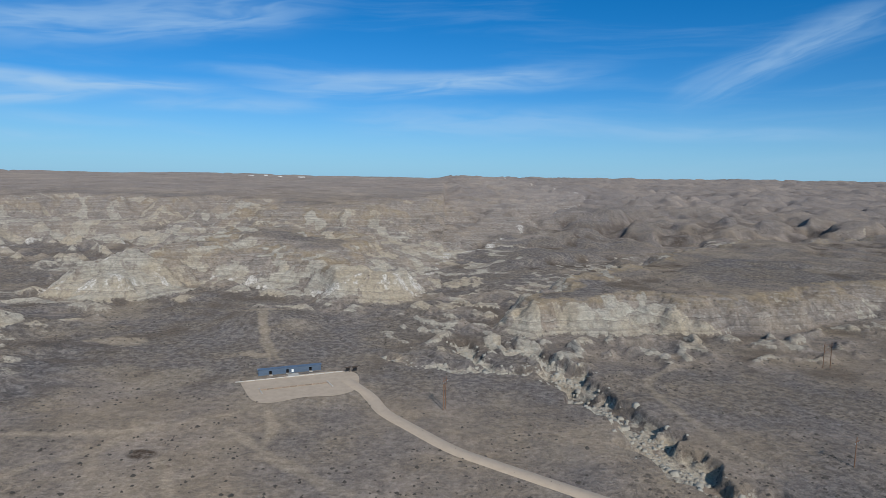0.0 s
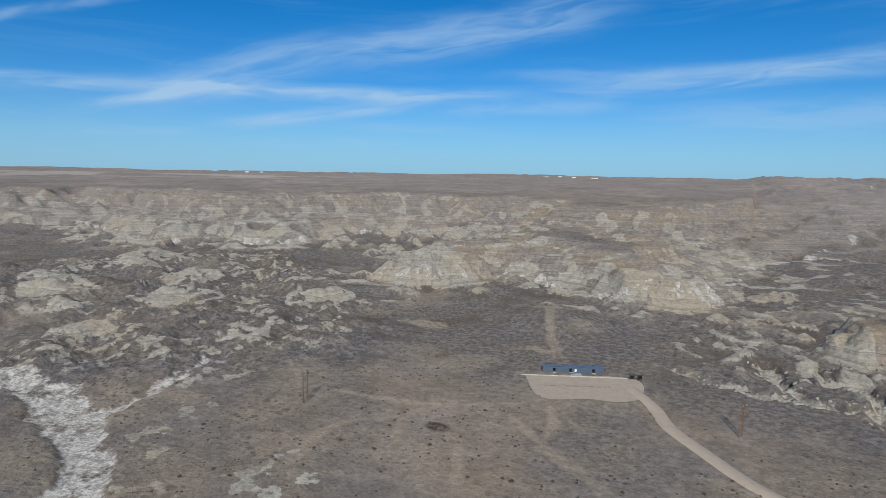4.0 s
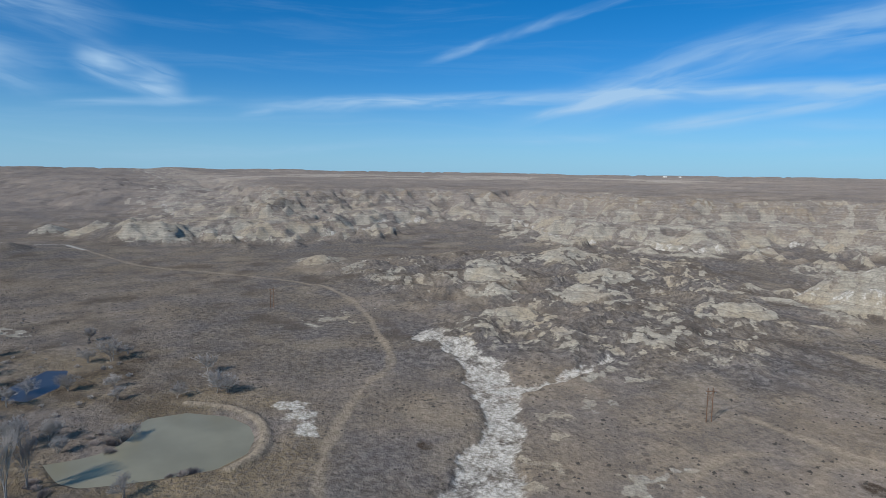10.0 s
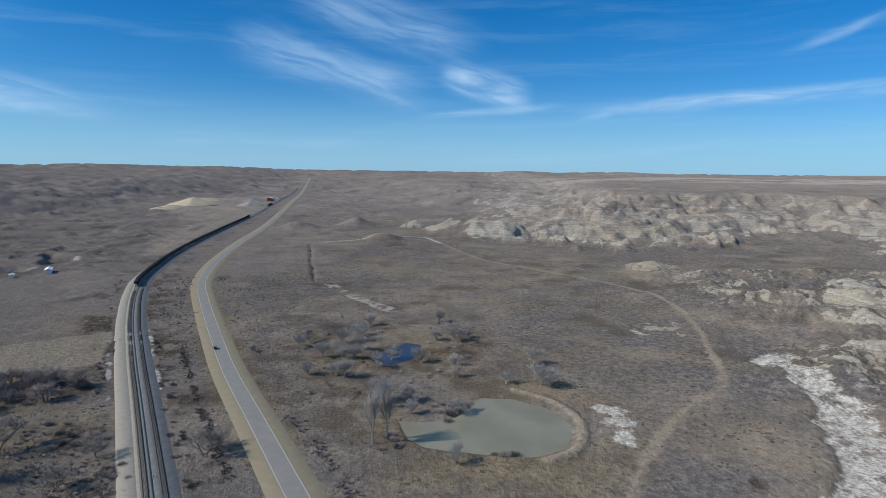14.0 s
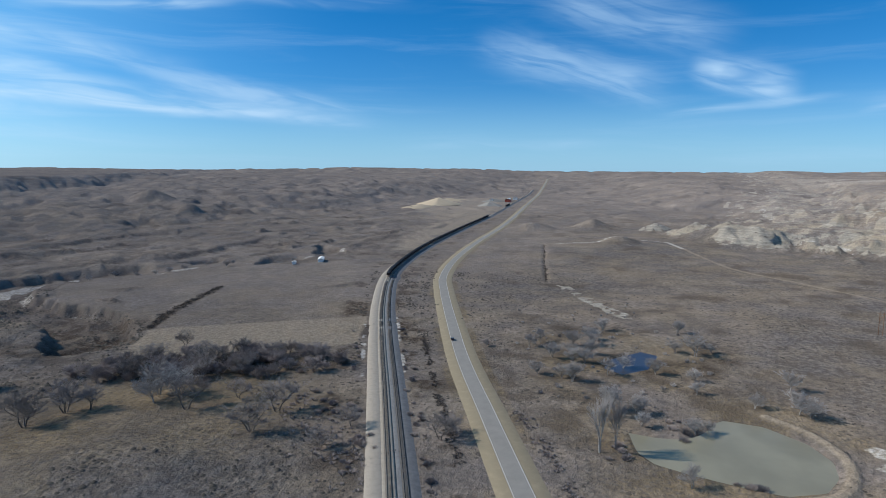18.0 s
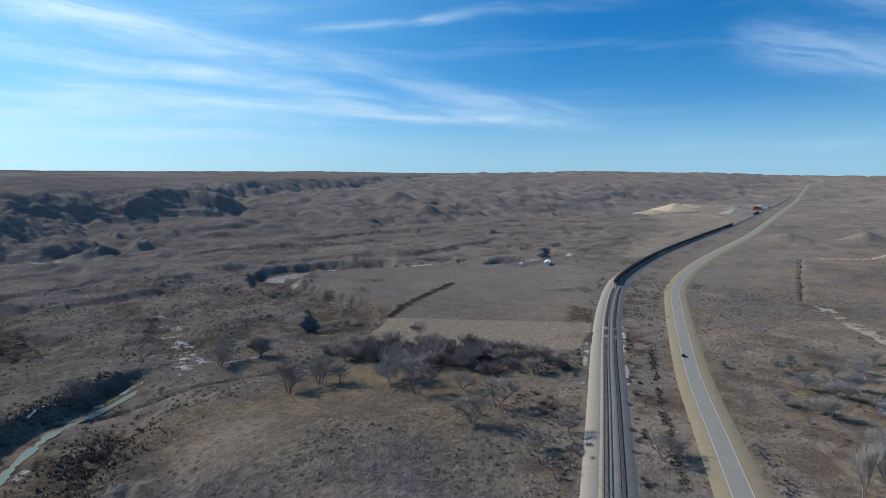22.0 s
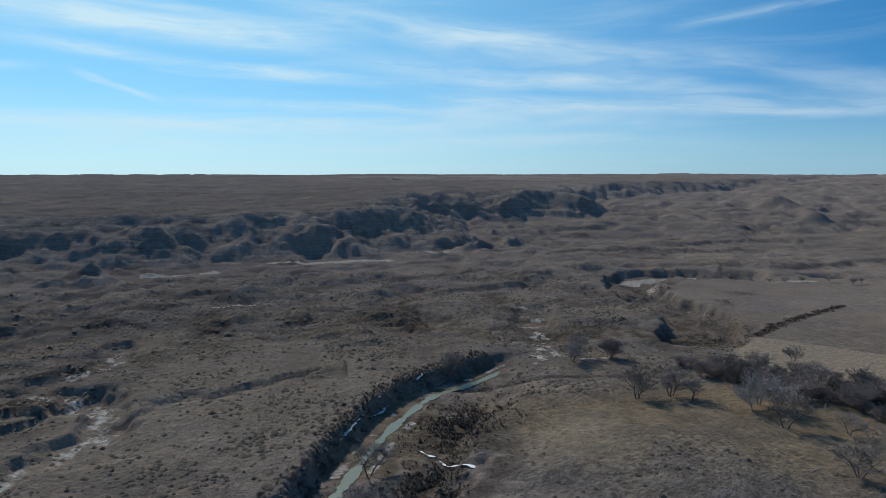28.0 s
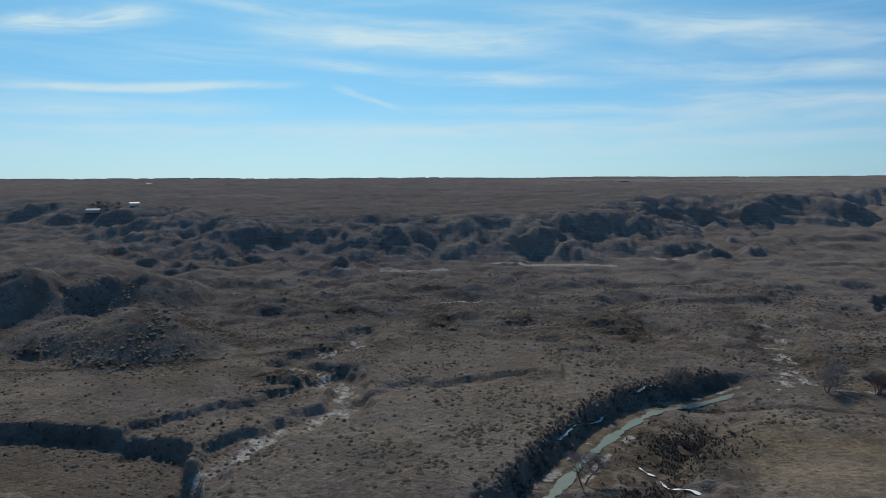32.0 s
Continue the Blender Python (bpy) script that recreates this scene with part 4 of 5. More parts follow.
tagged(strip("road", ROAD, [(-11, -0.8), (-8.5, 0.25), (-3.9, 0.42), (0, 0.5), (3.9, 0.42), (8.5, 0.25), (11, -0.8)], SHOULDER), "pale gravel shoulders of a two-lane highway", "road", kind="structure")
tagged(strip("road_surface", ROAD, [(-3.75, 0.52), (0, 0.58), (3.75, 0.52)], ASPHALT), "worn grey two-lane asphalt highway across the valley", "road", kind="structure")
for k in (-3.45, 3.45):
    tagged(strip("road_line", ROAD, [(k - 0.14, 0.575), (k + 0.14, 0.575)], simple("white_road_line", (0.42, 0.39, 0.35))), "worn white edge line of the highway", "road marking", kind="structure")
tagged(strip("creek_water", CREEK[1:9], [(-1.7, 0.25), (1.7, 0.25)], CREEK_WATER, step=2.0, ragged=0.8), "shallow grey-green creek with icy margins", "creek", kind="structure")
ICE = simple("white_river_ice", (0.56, 0.58, 0.60), 0.5, vary=0.12, scale=1.5, bump=0.03)
for line, half in (([(-10, -250), (-14, -258), (-19, -268), (-27, -279), (-33, -287)], 0.9), ([(-46, -226), (-48, -220), (-52, -214), (-55, -207)], 0.7), ([(-50, -310), (-56, -316), (-64, -319)], 0.6), ([(-40, -236), (-43, -231), (-47, -229)], 0.6)):
    tagged(strip("river_ice", line, [(-half, 0.36), (half, 0.36)], ICE, step=1.2, ragged=1.5), "white broken ice along the creek margin", "ice", kind="structure")
tagged(strip("gravel_drive", DRIVE, [(-3.4, -0.25), (-2.9, 0.28), (0, 0.32), (2.9, 0.28), (3.4, -0.25)], GRAVEL, step=2.0, lift=0.12), "pale gravel drive to the parking lot", "road", kind="structure")
area_sheet("parking_lot", LOT, 1.18, GRAVEL, "pale bare gravel parking lot beside the blue building", "parking lot")
area_sheet("pond_water", POND, -0.75, POND_WATER, "still olive green silty pond water", "pond")
area_sheet("pool_water", POOL, -0.8, POOL_WATER, "small dark blue marsh pool among bare trees", "pool")
# ---------------------------------------------------------------- small builders
def box(bm, size, at=(0, 0, 0), bevel=0.0, turn=0.0):
    m = Matrix.Translation(at) @ Matrix.Rotation(turn, 4, "Z") @ Matrix.Diagonal((*size, 1))
    vs = bmesh.ops.create_cube(bm, size=1, matrix=m)["verts"]
    if bevel:
        edges = list({e for v in vs for e in v.link_edges})
        bmesh.ops.bevel(bm, geom=edges, offset=bevel, segments=1, affect="EDGES")
    return vs


def rod(bm, a, b, r0, r1, sides=6):
    """A tapered rod from a to b."""
    a, b = Vector(a), Vector(b)
    way = b - a
    m = Matrix.Translation((a + b) / 2) @ way.to_track_quat("Z", "Y").to_matrix().to_4x4()
    return bmesh.ops.create_cone(bm, cap_ends=True, segments=sides, radius1=r0, radius2=r1, depth=way.length, matrix=m)["verts"]


def empty(name, at, turn=0.0):
    ob = new(name)
    ob.matrix_basis = Matrix.Translation(at) @ Matrix.Rotation(turn, 4, "Z")
    return ob


BLUE = simple("blue_ribbed_metal", (0.085, 0.118, 0.168), 0.5, 0.0, vary=0.12, scale=0.6, bump=0.01, spec=0.5)
ROOF_BLUE = simple("blue_roof_metal", (0.10, 0.138, 0.195), 0.45, 0.0, vary=0.1, scale=0.5, bump=0.01, spec=0.5)
DARK = simple("near_black", (0.012, 0.012, 0.014), 0.8)
WHITE = simple("white_paint", (0.72, 0.70, 0.66), 0.7, vary=0.08)
CONCRETE = simple("pale_concrete", (0.46, 0.42, 0.37), 0.9, vary=0.12)
TIMBER = simple("weathered_timber", (0.24, 0.175, 0.125), 0.9, vary=0.25)
POLE_WOOD = simple("brown_pole_wood", (0.17, 0.095, 0.06), 0.9, vary=0.25)
DARK_WOOD_AND_SHADE = simple("dark_stained_wood_and_shade", (0.06, 0.042, 0.032), 0.85, vary=0.25)
BARK = simple("grey_bark", (0.14, 0.12, 0.105), 0.95, vary=0.3)
PALE_BARK = simple("pale_cottonwood_bark", (0.27, 0.25, 0.23), 0.95, vary=0.2)
TWIG = simple("grey_twigs", (0.20, 0.175, 0.165), 0.95, vary=0.3)
PALE_TWIG = simple("pale_twigs", (0.27, 0.25, 0.24), 0.95, vary=0.2)
BUSH = simple("bare_brush_twigs", (0.215, 0.182, 0.172), 0.95, vary=0.3)
DARK_TWIG = simple("dark_brown_twigs", (0.095, 0.078, 0.068), 0.95, vary=0.3)
SAGE = simple("sagebrush", (0.068, 0.058, 0.048), 0.95, vary=0.35)
CAR_PAINT = simple("black_car_paint", (0.015, 0.016, 0.018), 0.3, 0.0, vary=0.1, spec=0.6)
RUBBER = simple("tyre_rubber", (0.02, 0.02, 0.02), 0.9)
GLASS = simple("dark_car_glass", (0.02, 0.025, 0.03), 0.1, spec=0.7)
HOPPER = simple("grimy_black_steel", (0.028, 0.025, 0.026), 0.7, 0.2, vary=0.4)
HOPPER_END = simple("silver_grey_steel", (0.22, 0.22, 0.22), 0.6, 0.4, vary=0.2)
COAL = simple("coal", (0.012, 0.012, 0.013), 0.7, vary=0.5, bump=0.2)
SAND = simple("quarry_sand", (0.42, 0.33, 0.23), 0.95, vary=0.12, scale=0.2)
SPOIL = simple("grey_crushed_stone", (0.24, 0.22, 0.195), 0.95, vary=0.2, scale=0.3)
CLAY = simple("pale_clay", (0.27, 0.245, 0.205), 0.95, vary=0.3, scale=1.0, bump=0.1)
RED = simple("faded_red_metal", (0.35, 0.07, 0.045), 0.7, vary=0.2)
GREY_METAL = simple("grey_sheet_metal", (0.30, 0.31, 0.32), 0.55, 0.2, vary=0.15)

# ---------------------------------------------------------------- railway
RAILS = curve(RAIL, 6.0)[:, :2]


def offset_line(line, off):
    way = np.gradient(line, axis=0)
    way /= np.linalg.norm(way, axis=1)[:, None]
    return line + np.stack([-way[:, 1], way[:, 0]], -1) * off


def sleepers(line, parent, spacing=0.62, lift=0.88):
    """All the sleepers of a track, joined."""
    seg = np.hypot(*np.diff(line, axis=0).T)
    s = np.concatenate([[0], np.cumsum(seg)])
    at = np.arange(0, min(s[-1], 520), spacing)
    cx, cy = np.interp(at, s, line[:, 0]), np.interp(at, s, line[:, 1])
    wx, wy = np.gradient(cx), np.gradient(cy)
    k = np.hypot(wx, wy)
    wx, wy = wx / k, wy / k
    ground = np.interp(at, s, land(line[:, 0], line[:, 1])[0])
    v = []
    for sx, sy, up in ((-1, -1, 0), (1, -1, 0), (1, 1, 0), (-1, 1, 0), (-1, -1, 1), (1, -1, 1), (1, 1, 1), (-1, 1, 1)):
        v.append(np.stack([cx + wx * sx * 0.13 - wy * sy * 1.3, cy + wy * sx * 0.13 + wx * sy * 1.3, ground + lift - 0.1 + 0.14 * up], -1))
    v = np.stack(v, 1).reshape(-1, 3)
    f = np.array([(4, 5, 6, 7), (0, 1, 5, 4), (1, 2, 6, 5), (2, 3, 7, 6), (3, 0, 4, 7)])
    faces = (np.arange(len(at))[:, None, None] * 8 + f[None]).reshape(-1, 4)
    ob = mesh_object("sleepers", v, faces, TIE, parent)
    tagged(ob, "dark weathered timber sleepers", kind="stuff")


def railway(name, off, bed, label, cross):
    line = offset_line(RAILS, off)
    base = tagged(empty(name, (0, 0, 0)), label, "railway", kind="structure")
    strip("ballast_bed", line, cross, bed, base, step=8)
    for k in (-0.7175, 0.7175):
        strip("steel_rail", line, [(k - 0.075, 0.9), (k - 0.06, 1.1), (k + 0.06, 1.1), (k + 0.075, 0.9)], STEEL, base, step=8)
    sleepers(line, base)


railway("railway_track", 0.0, BALLAST_PALE, "old single railway track on pale dusty ballast", [(-2.6, 0.2), (-2.1, 0.78), (-1.2, 0.84), (1.2, 0.84), (2.1, 0.78), (2.6, 0.5)])
railway("railway_track_main", -5.6, BALLAST, "railway track on dark grey crushed ballast", [(-6.2, -0.5), (-3.0, 0.74), (-1.2, 0.84), (1.2, 0.84), (2.6, 0.78), (3.1, 0.2)])
tagged(strip("service_road", offset_line(RAILS, 5.2)[:150], [(-3.0, 0.5), (-2.7, 0.66), (0, 0.62), (2.5, 0.55), (3.6, -0.3)], BALLAST_PALE, step=8), "pale dusty service road along the railway", "road", kind="structure")


def hopper_car():
    base = empty("coal_hopper_car", (0, 0, 0))
    bm = bmesh.new()
    rings = [(-7.6, 3.9), (-7.6, 3.6), (-6.6, 1.5), (-2.2, 0.9), (2.2, 0.9), (6.6, 1.5), (7.6, 3.6), (7.6, 3.9)]
    left = [bm.verts.new((x, -1.55, z)) for x, z in rings]
    right = [bm.verts.new((x, 1.55, z)) for x, z in rings]
    bm.faces.new(left), bm.faces.new(right[::-1])
    for i in range(len(rings) - 1):
        bm.faces.new((left[i], right[i], right[i + 1], left[i + 1]))
    for x in np.arange(-7, 7.1, 1.4):
        for sy in (-1, 1):
            box(bm, (0.12, 0.1, 2.2), (x, sy * 1.6, 2.8))
    part("body", bm, HOPPER, base)
    bm = bmesh.new()
    for x in (-7.6, 7.6):
        box(bm, (0.14, 3.2, 0.5), (x, 0, 3.75))
    for sy in (-1, 1):
        box(bm, (15.2, 0.14, 0.16), (0, sy * 1.6, 3.92))
    part("top_rim", bm, HOPPER, base)
    bm = bmesh.new()
    bmesh.ops.create_grid(bm, x_segments=10, y_segments=4, size=0.5, matrix=Matrix.Diagonal((14.8, 3.0, 1, 1)))
    for v in bm.verts:
        v.co.z = 3.75 + 0.55 * (1 - (v.co.y / 1.5) ** 2) * (1 - (v.co.x / 7.4) ** 4) + 0.1 * math.sin(v.co.x * 2.1)
    part("coal_load", bm, COAL, base, "heaped black coal", True)
    for sx in (-1, 1):
        bm = bmesh.new()
        box(bm, (2.6, 2.2, 0.4), (sx * 5.6, 0, 0.55))
        for wx in (-0.9, 0.9):
            for sy in (-0.72, 0.72):
                bmesh.ops.create_cone(bm, cap_ends=True, segments=10, radius1=0.46, radius2=0.46, depth=0.14, matrix=Matrix.Translation((sx * 5.6 + wx, sy, 0.46)) @ Matrix.Rotation(math.pi / 2, 4, "X"))
        part("bogie", bm, HOPPER, base)
        bm = bmesh.new()
        box(bm, (0.5, 2.6, 0.12), (sx * 7.5, 0, 1.05)), rod(bm, (sx * 7.4, 0, 0.9), (sx * 8.15, 0, 0.9), 0.12, 0.12)
        part("end_platform", bm, HOPPER_END, base)
    return tagged(base, "black open hopper car heaped with coal on the curved track", "rail car", "coal train")


RAIL_Z = land(RAILS[:, 0], RAILS[:, 1])[0]


def rail_level(px, py):
    return float(RAIL_Z[np.argmin(np.hypot(RAILS[:, 0] - px, RAILS[:, 1] - py))])


def place_on_rails(ob, s, off=0.0, first=False):
    seg = np.hypot(*np.diff(RAILS, axis=0).T)
    length = np.concatenate([[0], np.cumsum(seg)])
    px, py = (float(np.interp(s, length, RAILS[:, k])) for k in (0, 1))
    qx, qy = (float(np.interp(s + 4, length, RAILS[:, k])) for k in (0, 1))
    turn = math.atan2(qy - py, qx - px)
    m = Matrix.Translation((px - math.sin(turn) * off, py + math.cos(turn) * off, rail_level(px, py) + 1.1)) @ Matrix.Rotation(turn, 4, "Z")
    if first:
        ob.matrix_basis = m
        return ob
    return copy_thing(ob, m)


def build_train():
    seg = np.hypot(*np.diff(RAILS, axis=0).T)
    length = np.concatenate([[0], np.cumsum(seg)])
    start = float(length[np.argmin(np.hypot(RAILS[:, 0] + 516, RAILS[:, 1] + 299))])
    one = hopper_car()
    place_on_rails(one, start + 8, 0, True)
    s = start + 8
    for k in range(1, 50):
        s += 16.4 + (7.0 if k in (17, 34, 43) else 0)
        place_on_rails(one, s)
    for k in range(7):
        place_on_rails(one, s + 420 + 16.4 * k)


build_train()


# ---------------------------------------------------------------- shelter building at the lot
def shelter():
    a, b = Vector((-94.5, 312.0, 0)), Vector((-64.5, 324.5, 0))
    turn = math.atan2(b.y - a.y, b.x - a.x)
    long, deep, z = (b - a).length, 2.6, level(-82, 322)
    mid = (a + b) / 2
    base = tagged(empty("long_shelter", (mid.x, mid.y, z), turn), "long low blue metal shelter building with three open doorways", "building")
    h, wall, doors = 3.1, 0.15, (-10.1, -1.4, 10.6)
    # front wall with three openings
    edge = [-long / 2] + [v for d in doors for v in (d - 0.75, d + 0.75)] + [long / 2]
    for i in range(0, len(edge), 2):
        bm = bmesh.new()
        w = edge[i + 1] - edge[i]
        box(bm, (w, wall, h), ((edge[i] + edge[i + 1]) / 2, 0, h / 2))
        for x in np.arange(edge[i] + 0.3, edge[i + 1] - 0.1, 0.6):
            box(bm, (0.08, 0.05, h), (x, -wall / 2 - 0.02, h / 2))
        part("front_wall", bm, BLUE, base)
    for d in doors:
        bm = bmesh.new()
        box(bm, (1.5, wall, h - 2.2), (d, 0, 2.2 + (h - 2.2) / 2))
        part("lintel_panel", bm, BLUE, base)
        # the shade inside the opening is painted as a near-black panel
        bm = bmesh.new()
        box(bm, (1.5, 0.1, 2.2), (d, 1.2, 1.1))
        part("dark_doorway", bm, DARK, base, "black panel standing in for the shade inside the open doorway")
        bm = bmesh.new()
        box(bm, (1.7, 1.6, 0.14), (d + 0.1, -0.9, 0.07), 0.02)
        part("door_slab", bm, CONCRETE, base, "pale concrete slab before the doorway")
    # left end wall: its shadow is put into the colour as dark wood
    for name, size, at, mat in (("back_wall", (long, wall, h - 0.15), (0, deep, (h - 0.15) / 2), BLUE), ("end_wall", (wall, deep - wall, h), (-long / 2 + wall / 2, deep / 2, h / 2), DARK_WOOD_AND_SHADE), ("end_wall", (wall, deep - wall, h), (long / 2 - wall / 2, deep / 2, h / 2), BLUE)):
        bm = bmesh.new()
        box(bm, size, at)
        part(name, bm, mat, base)
    bm = bmesh.new()
    rows = [(-0.35, h + 0.06), (deep + 0.3, h - 0.12)]
    for x in np.arange(-long / 2 - 0.4, long / 2 + 0.3, 0.9):
        for off, w, up in ((0.45, 0.9, 0.0), (0.0, 0.08, 0.06)):
            x0, x1 = x + off - w / 2, x + off + w / 2
            vs = [bm.verts.new((px, py, pz + up + k)) for k in (0, 0.1) for px, (py, pz) in ((x0, rows[0]), (x1, rows[0]), (x1, rows[1]), (x0, rows[1]))]
            bm.faces.new(vs[4:]), bm.faces.new(vs[3::-1])
            for i in range(4):
                bm.faces.new((vs[i], vs[(i + 1) % 4], vs[4 + (i + 1) % 4], vs[4 + i]))
    part("roof", bm, ROOF_BLUE, base, "blue standing seam metal roof")
    bm = bmesh.new()
    box(bm, (1.1, 0.05, 1.5), (1.2, -0.14, 1.25), 0.01)
    part("white_panel", bm, WHITE, base, "white notice panel on the wall")
    # forecourt
    bm = bmesh.new()
    box(bm, (5.5, 5.0, 0.3), (1.0, -4.2, 0.0), 0.03), box(bm, (2.2, 2.2, 0.3), (-0.6, -1.5, 0.0), 0.03)
    pad = tagged(part("concrete_pad", bm, CONCRETE), "pale concrete pad before the shelter", "pavement", kind="structure")
    pad.matrix_basis = Matrix.Translation((mid.x, mid.y, z + 0.12)) @ Matrix.Rotation(turn, 4, "Z")


shelter()


def log_row(a, b, count, material_, label, group):
    """A row of parking logs laid end to end."""
    a, b = Vector(a), Vector(b)
    z = level((a.x + b.x) / 2, (a.y + b.y) / 2) + 0.36
    for i in range(count):
        p, q = a.lerp(b, (i + 0.06) / count), a.lerp(b, (i + 0.94) / count)
        bm = bmesh.new()
        rod(bm, (p.x, p.y, z), (q.x, q.y, z), 0.3, 0.27, 8)
        tagged(part("parking_log", bm, material_), label, "parking barrier", group)


log_row((-103, 300.5), (-52, 321.5), 11, CONCRETE, "pale weathered barrier log along the lot edge", "logs along the lot edge")
log_row((-88, 290), (-57, 303), 9, TIMBER, "weathered log in the parking island row", "logs of the parking island")
log_row((-88.5, 292.5), (-84.5, 285), 1, CONCRETE, "pale log closing the parking island", "logs of the parking island")
log_row((-58, 306), (-53, 297), 1, CONCRETE, "pale log closing the parking island", "logs of the parking island")


def kiosk(x, y):
    z = level(x, y) + 0.1
    base = tagged(empty("notice_kiosk", (x, y, z), 0.5), "dark wooden roofed notice kiosk at the lot corner", "kiosk")
    for k in (-1.1, 1.1):
        bm = bmesh.new()
        box(bm, (0.18, 0.18, 3.0), (k, 0, 1.5), 0.02)
        part("post", bm, DARK_WOOD_AND_SHADE, base)
    bm = bmesh.new()
    box(bm, (2.1, 0.1, 1.3), (0, 0, 1.55), 0.02)
    part("board", bm, DARK, base)
    bm = bmesh.new()
    for s in (-1, 1):
        vs = box(bm, (3.2, 1.0, 0.1), (0, s * 0.42, 2.95))
        bmesh.ops.rotate(bm, verts=vs, cent=(0, 0, 3.1), matrix=Matrix.Rotation(-s * 0.5, 3, "X"))
    part("roof", bm, DARK_WOOD_AND_SHADE, base)


kiosk(-49.5, 321)
kiosk(-46, 322.5)


# ---------------------------------------------------------------- power poles
def power_pole(x, y, height, gap, turn, label):
    z = level(x, y) - 0.2
    base = tagged(empty("power_pole", (x, y, z), turn), label, "power pole", "power poles across the prairie")
    for k in ((-gap / 2, gap / 2) if gap else (0,)):
        bm = bmesh.new()
        rod(bm, (k, 0, 0), (k, 0, height), 0.24, 0.16, 8)
        part("pole", bm, POLE_WOOD, base)
    bm = bmesh.new()
    box(bm, ((gap or 1.2) + 2.4, 0.24, 0.3), (0, -0.26, height - 1.6), 0.02)
    arm = part("crossarm", bm, POLE_WOOD, base)
    for k in (-(gap or 1.2) / 2 - 1.0, 0, (gap or 1.2) / 2 + 1.0):
        bm = bmesh.new()
        for i in range(4):
            rod(bm, (k, -0.26, height - 1.8 - 0.2 * i), (k, -0.26, height - 1.95 - 0.2 * i), 0.13, 0.13, 6)
        part("insulator", bm, GREY_METAL, arm, "grey disc insulator string")
    if gap:
        for s in (-1, 1):
            bm = bmesh.new()
            rod(bm, (-gap / 2 * s, 0.12, height - 2.2), (gap / 2 * s, 0.12, height - 6.5), 0.09, 0.09, 6)
            part("brace", bm, POLE_WOOD, base)


power_pole(2, 273, 15.5, 2.2, 1.1, "brown wooden two-pole power structure on the prairie")
power_pole(223, 349, 15.5, 4.4, 0.1, "brown wooden two-pole power structure on the prairie")
power_pole(155, 221, 12.0, 0, 0.6, "slim brown wooden power pole")
power_pole(-176, 216, 15.5, 2.4, 1.25, "brown wooden two-pole power structure on the prairie")
power_pole(-476, 92, 16.0, 2.4, 1.3, "brown wooden two-pole power structure on the prairie")


# ---------------------------------------------------------------- trees
def branch_mesh(rng, height, spread, levels, stems, lean):
    """Verts and faces of a bare tree: (wood, twigs)."""
    wood, twigs = ([], []), ([], [])

    def tube(store, a, b, r0, r1, sides):
        way = (b - a).normalized()
        side = way.orthogonal().normalized()
        other = way.cross(side)
        k = len(store[0])
        for p, r in ((a, r0), (b, r1)):
            for i in range(sides):
                t = math.tau * i / sides
                store[0].append(p + (side * math.cos(t) + other * math.sin(t)) * r)
        for i in range(sides):
            j = (i + 1) % sides
            store[1].append((k + i, k + j, k + sides + j, k + sides + i))

    def grow(a, way, length, r, depth):
        bend = Vector((rng.gauss(0, 1), rng.gauss(0, 1), rng.gauss(0.3, 0.6))) * 0.22
        m = a + way * length * 0.5
        way2 = (way + bend).normalized()
        b = m + way2 * length * 0.5
        store = wood if depth <= 2 else twigs
        sides = 6 if depth == 0 else 4 if depth < 3 else 3
        if depth >= 3:
            tube(store, a, b, r, r * 0.3, 3)
        else:
            tube(store, a, m, r, r * 0.8, sides), tube(store, m, b, r * 0.8, r * 0.55, sides)
        if depth >= levels:
            return
        for i in range((6, 5, 4, 4, 3)[min(depth, 4)]):
            t = rng.uniform(0.35, 1.0) if i else 1.0
            p = a.lerp(m, t * 2) if t < 0.5 else m.lerp(b, t * 2 - 1)
            turn = rng.uniform(0, math.tau)
            out = Vector((math.cos(turn), math.sin(turn), 0))
            dirn = (way2 * rng.uniform(0.35, 0.85) + out * rng.uniform(0.55, 1.05) * spread + Vector((0, 0, rng.uniform(-0.1, 0.3)))).normalized()
            grow(p, dirn, length * rng.uniform(0.55, 0.78), max(0.034, r * 0.5), depth + 1)
    for s in range(stems):
        turn = rng.uniform(0, math.tau)
        way = Vector((math.cos(turn) * lean, math.sin(turn) * lean, 1)).normalized()
        grow(Vector((math.cos(turn) * 0.3 * (stems > 1), math.sin(turn) * 0.3 * (stems > 1), -0.3)), way, height * 0.26, height * 0.017 if stems == 1 else height * 0.011, 0)
    return wood, twigs


def make_tree(name, seed, height, spread, levels, stems, lean, bark, twig, label, category):
    rng = random.Random(seed)
    wood, twigs = branch_mesh(rng, height, spread, levels, stems, lean)
    top = max(v.z for v in twigs[0] or wood[0])
    k = height / top
    base = empty(name, (0, 0, 0))
    mesh_object("trunk", [v * k for v in wood[0]], wood[1], bark, base, "", True)
    mesh_object("crown", [v * k for v in twigs[0]], twigs[1], twig, base)
    return tagged(base, label, category)


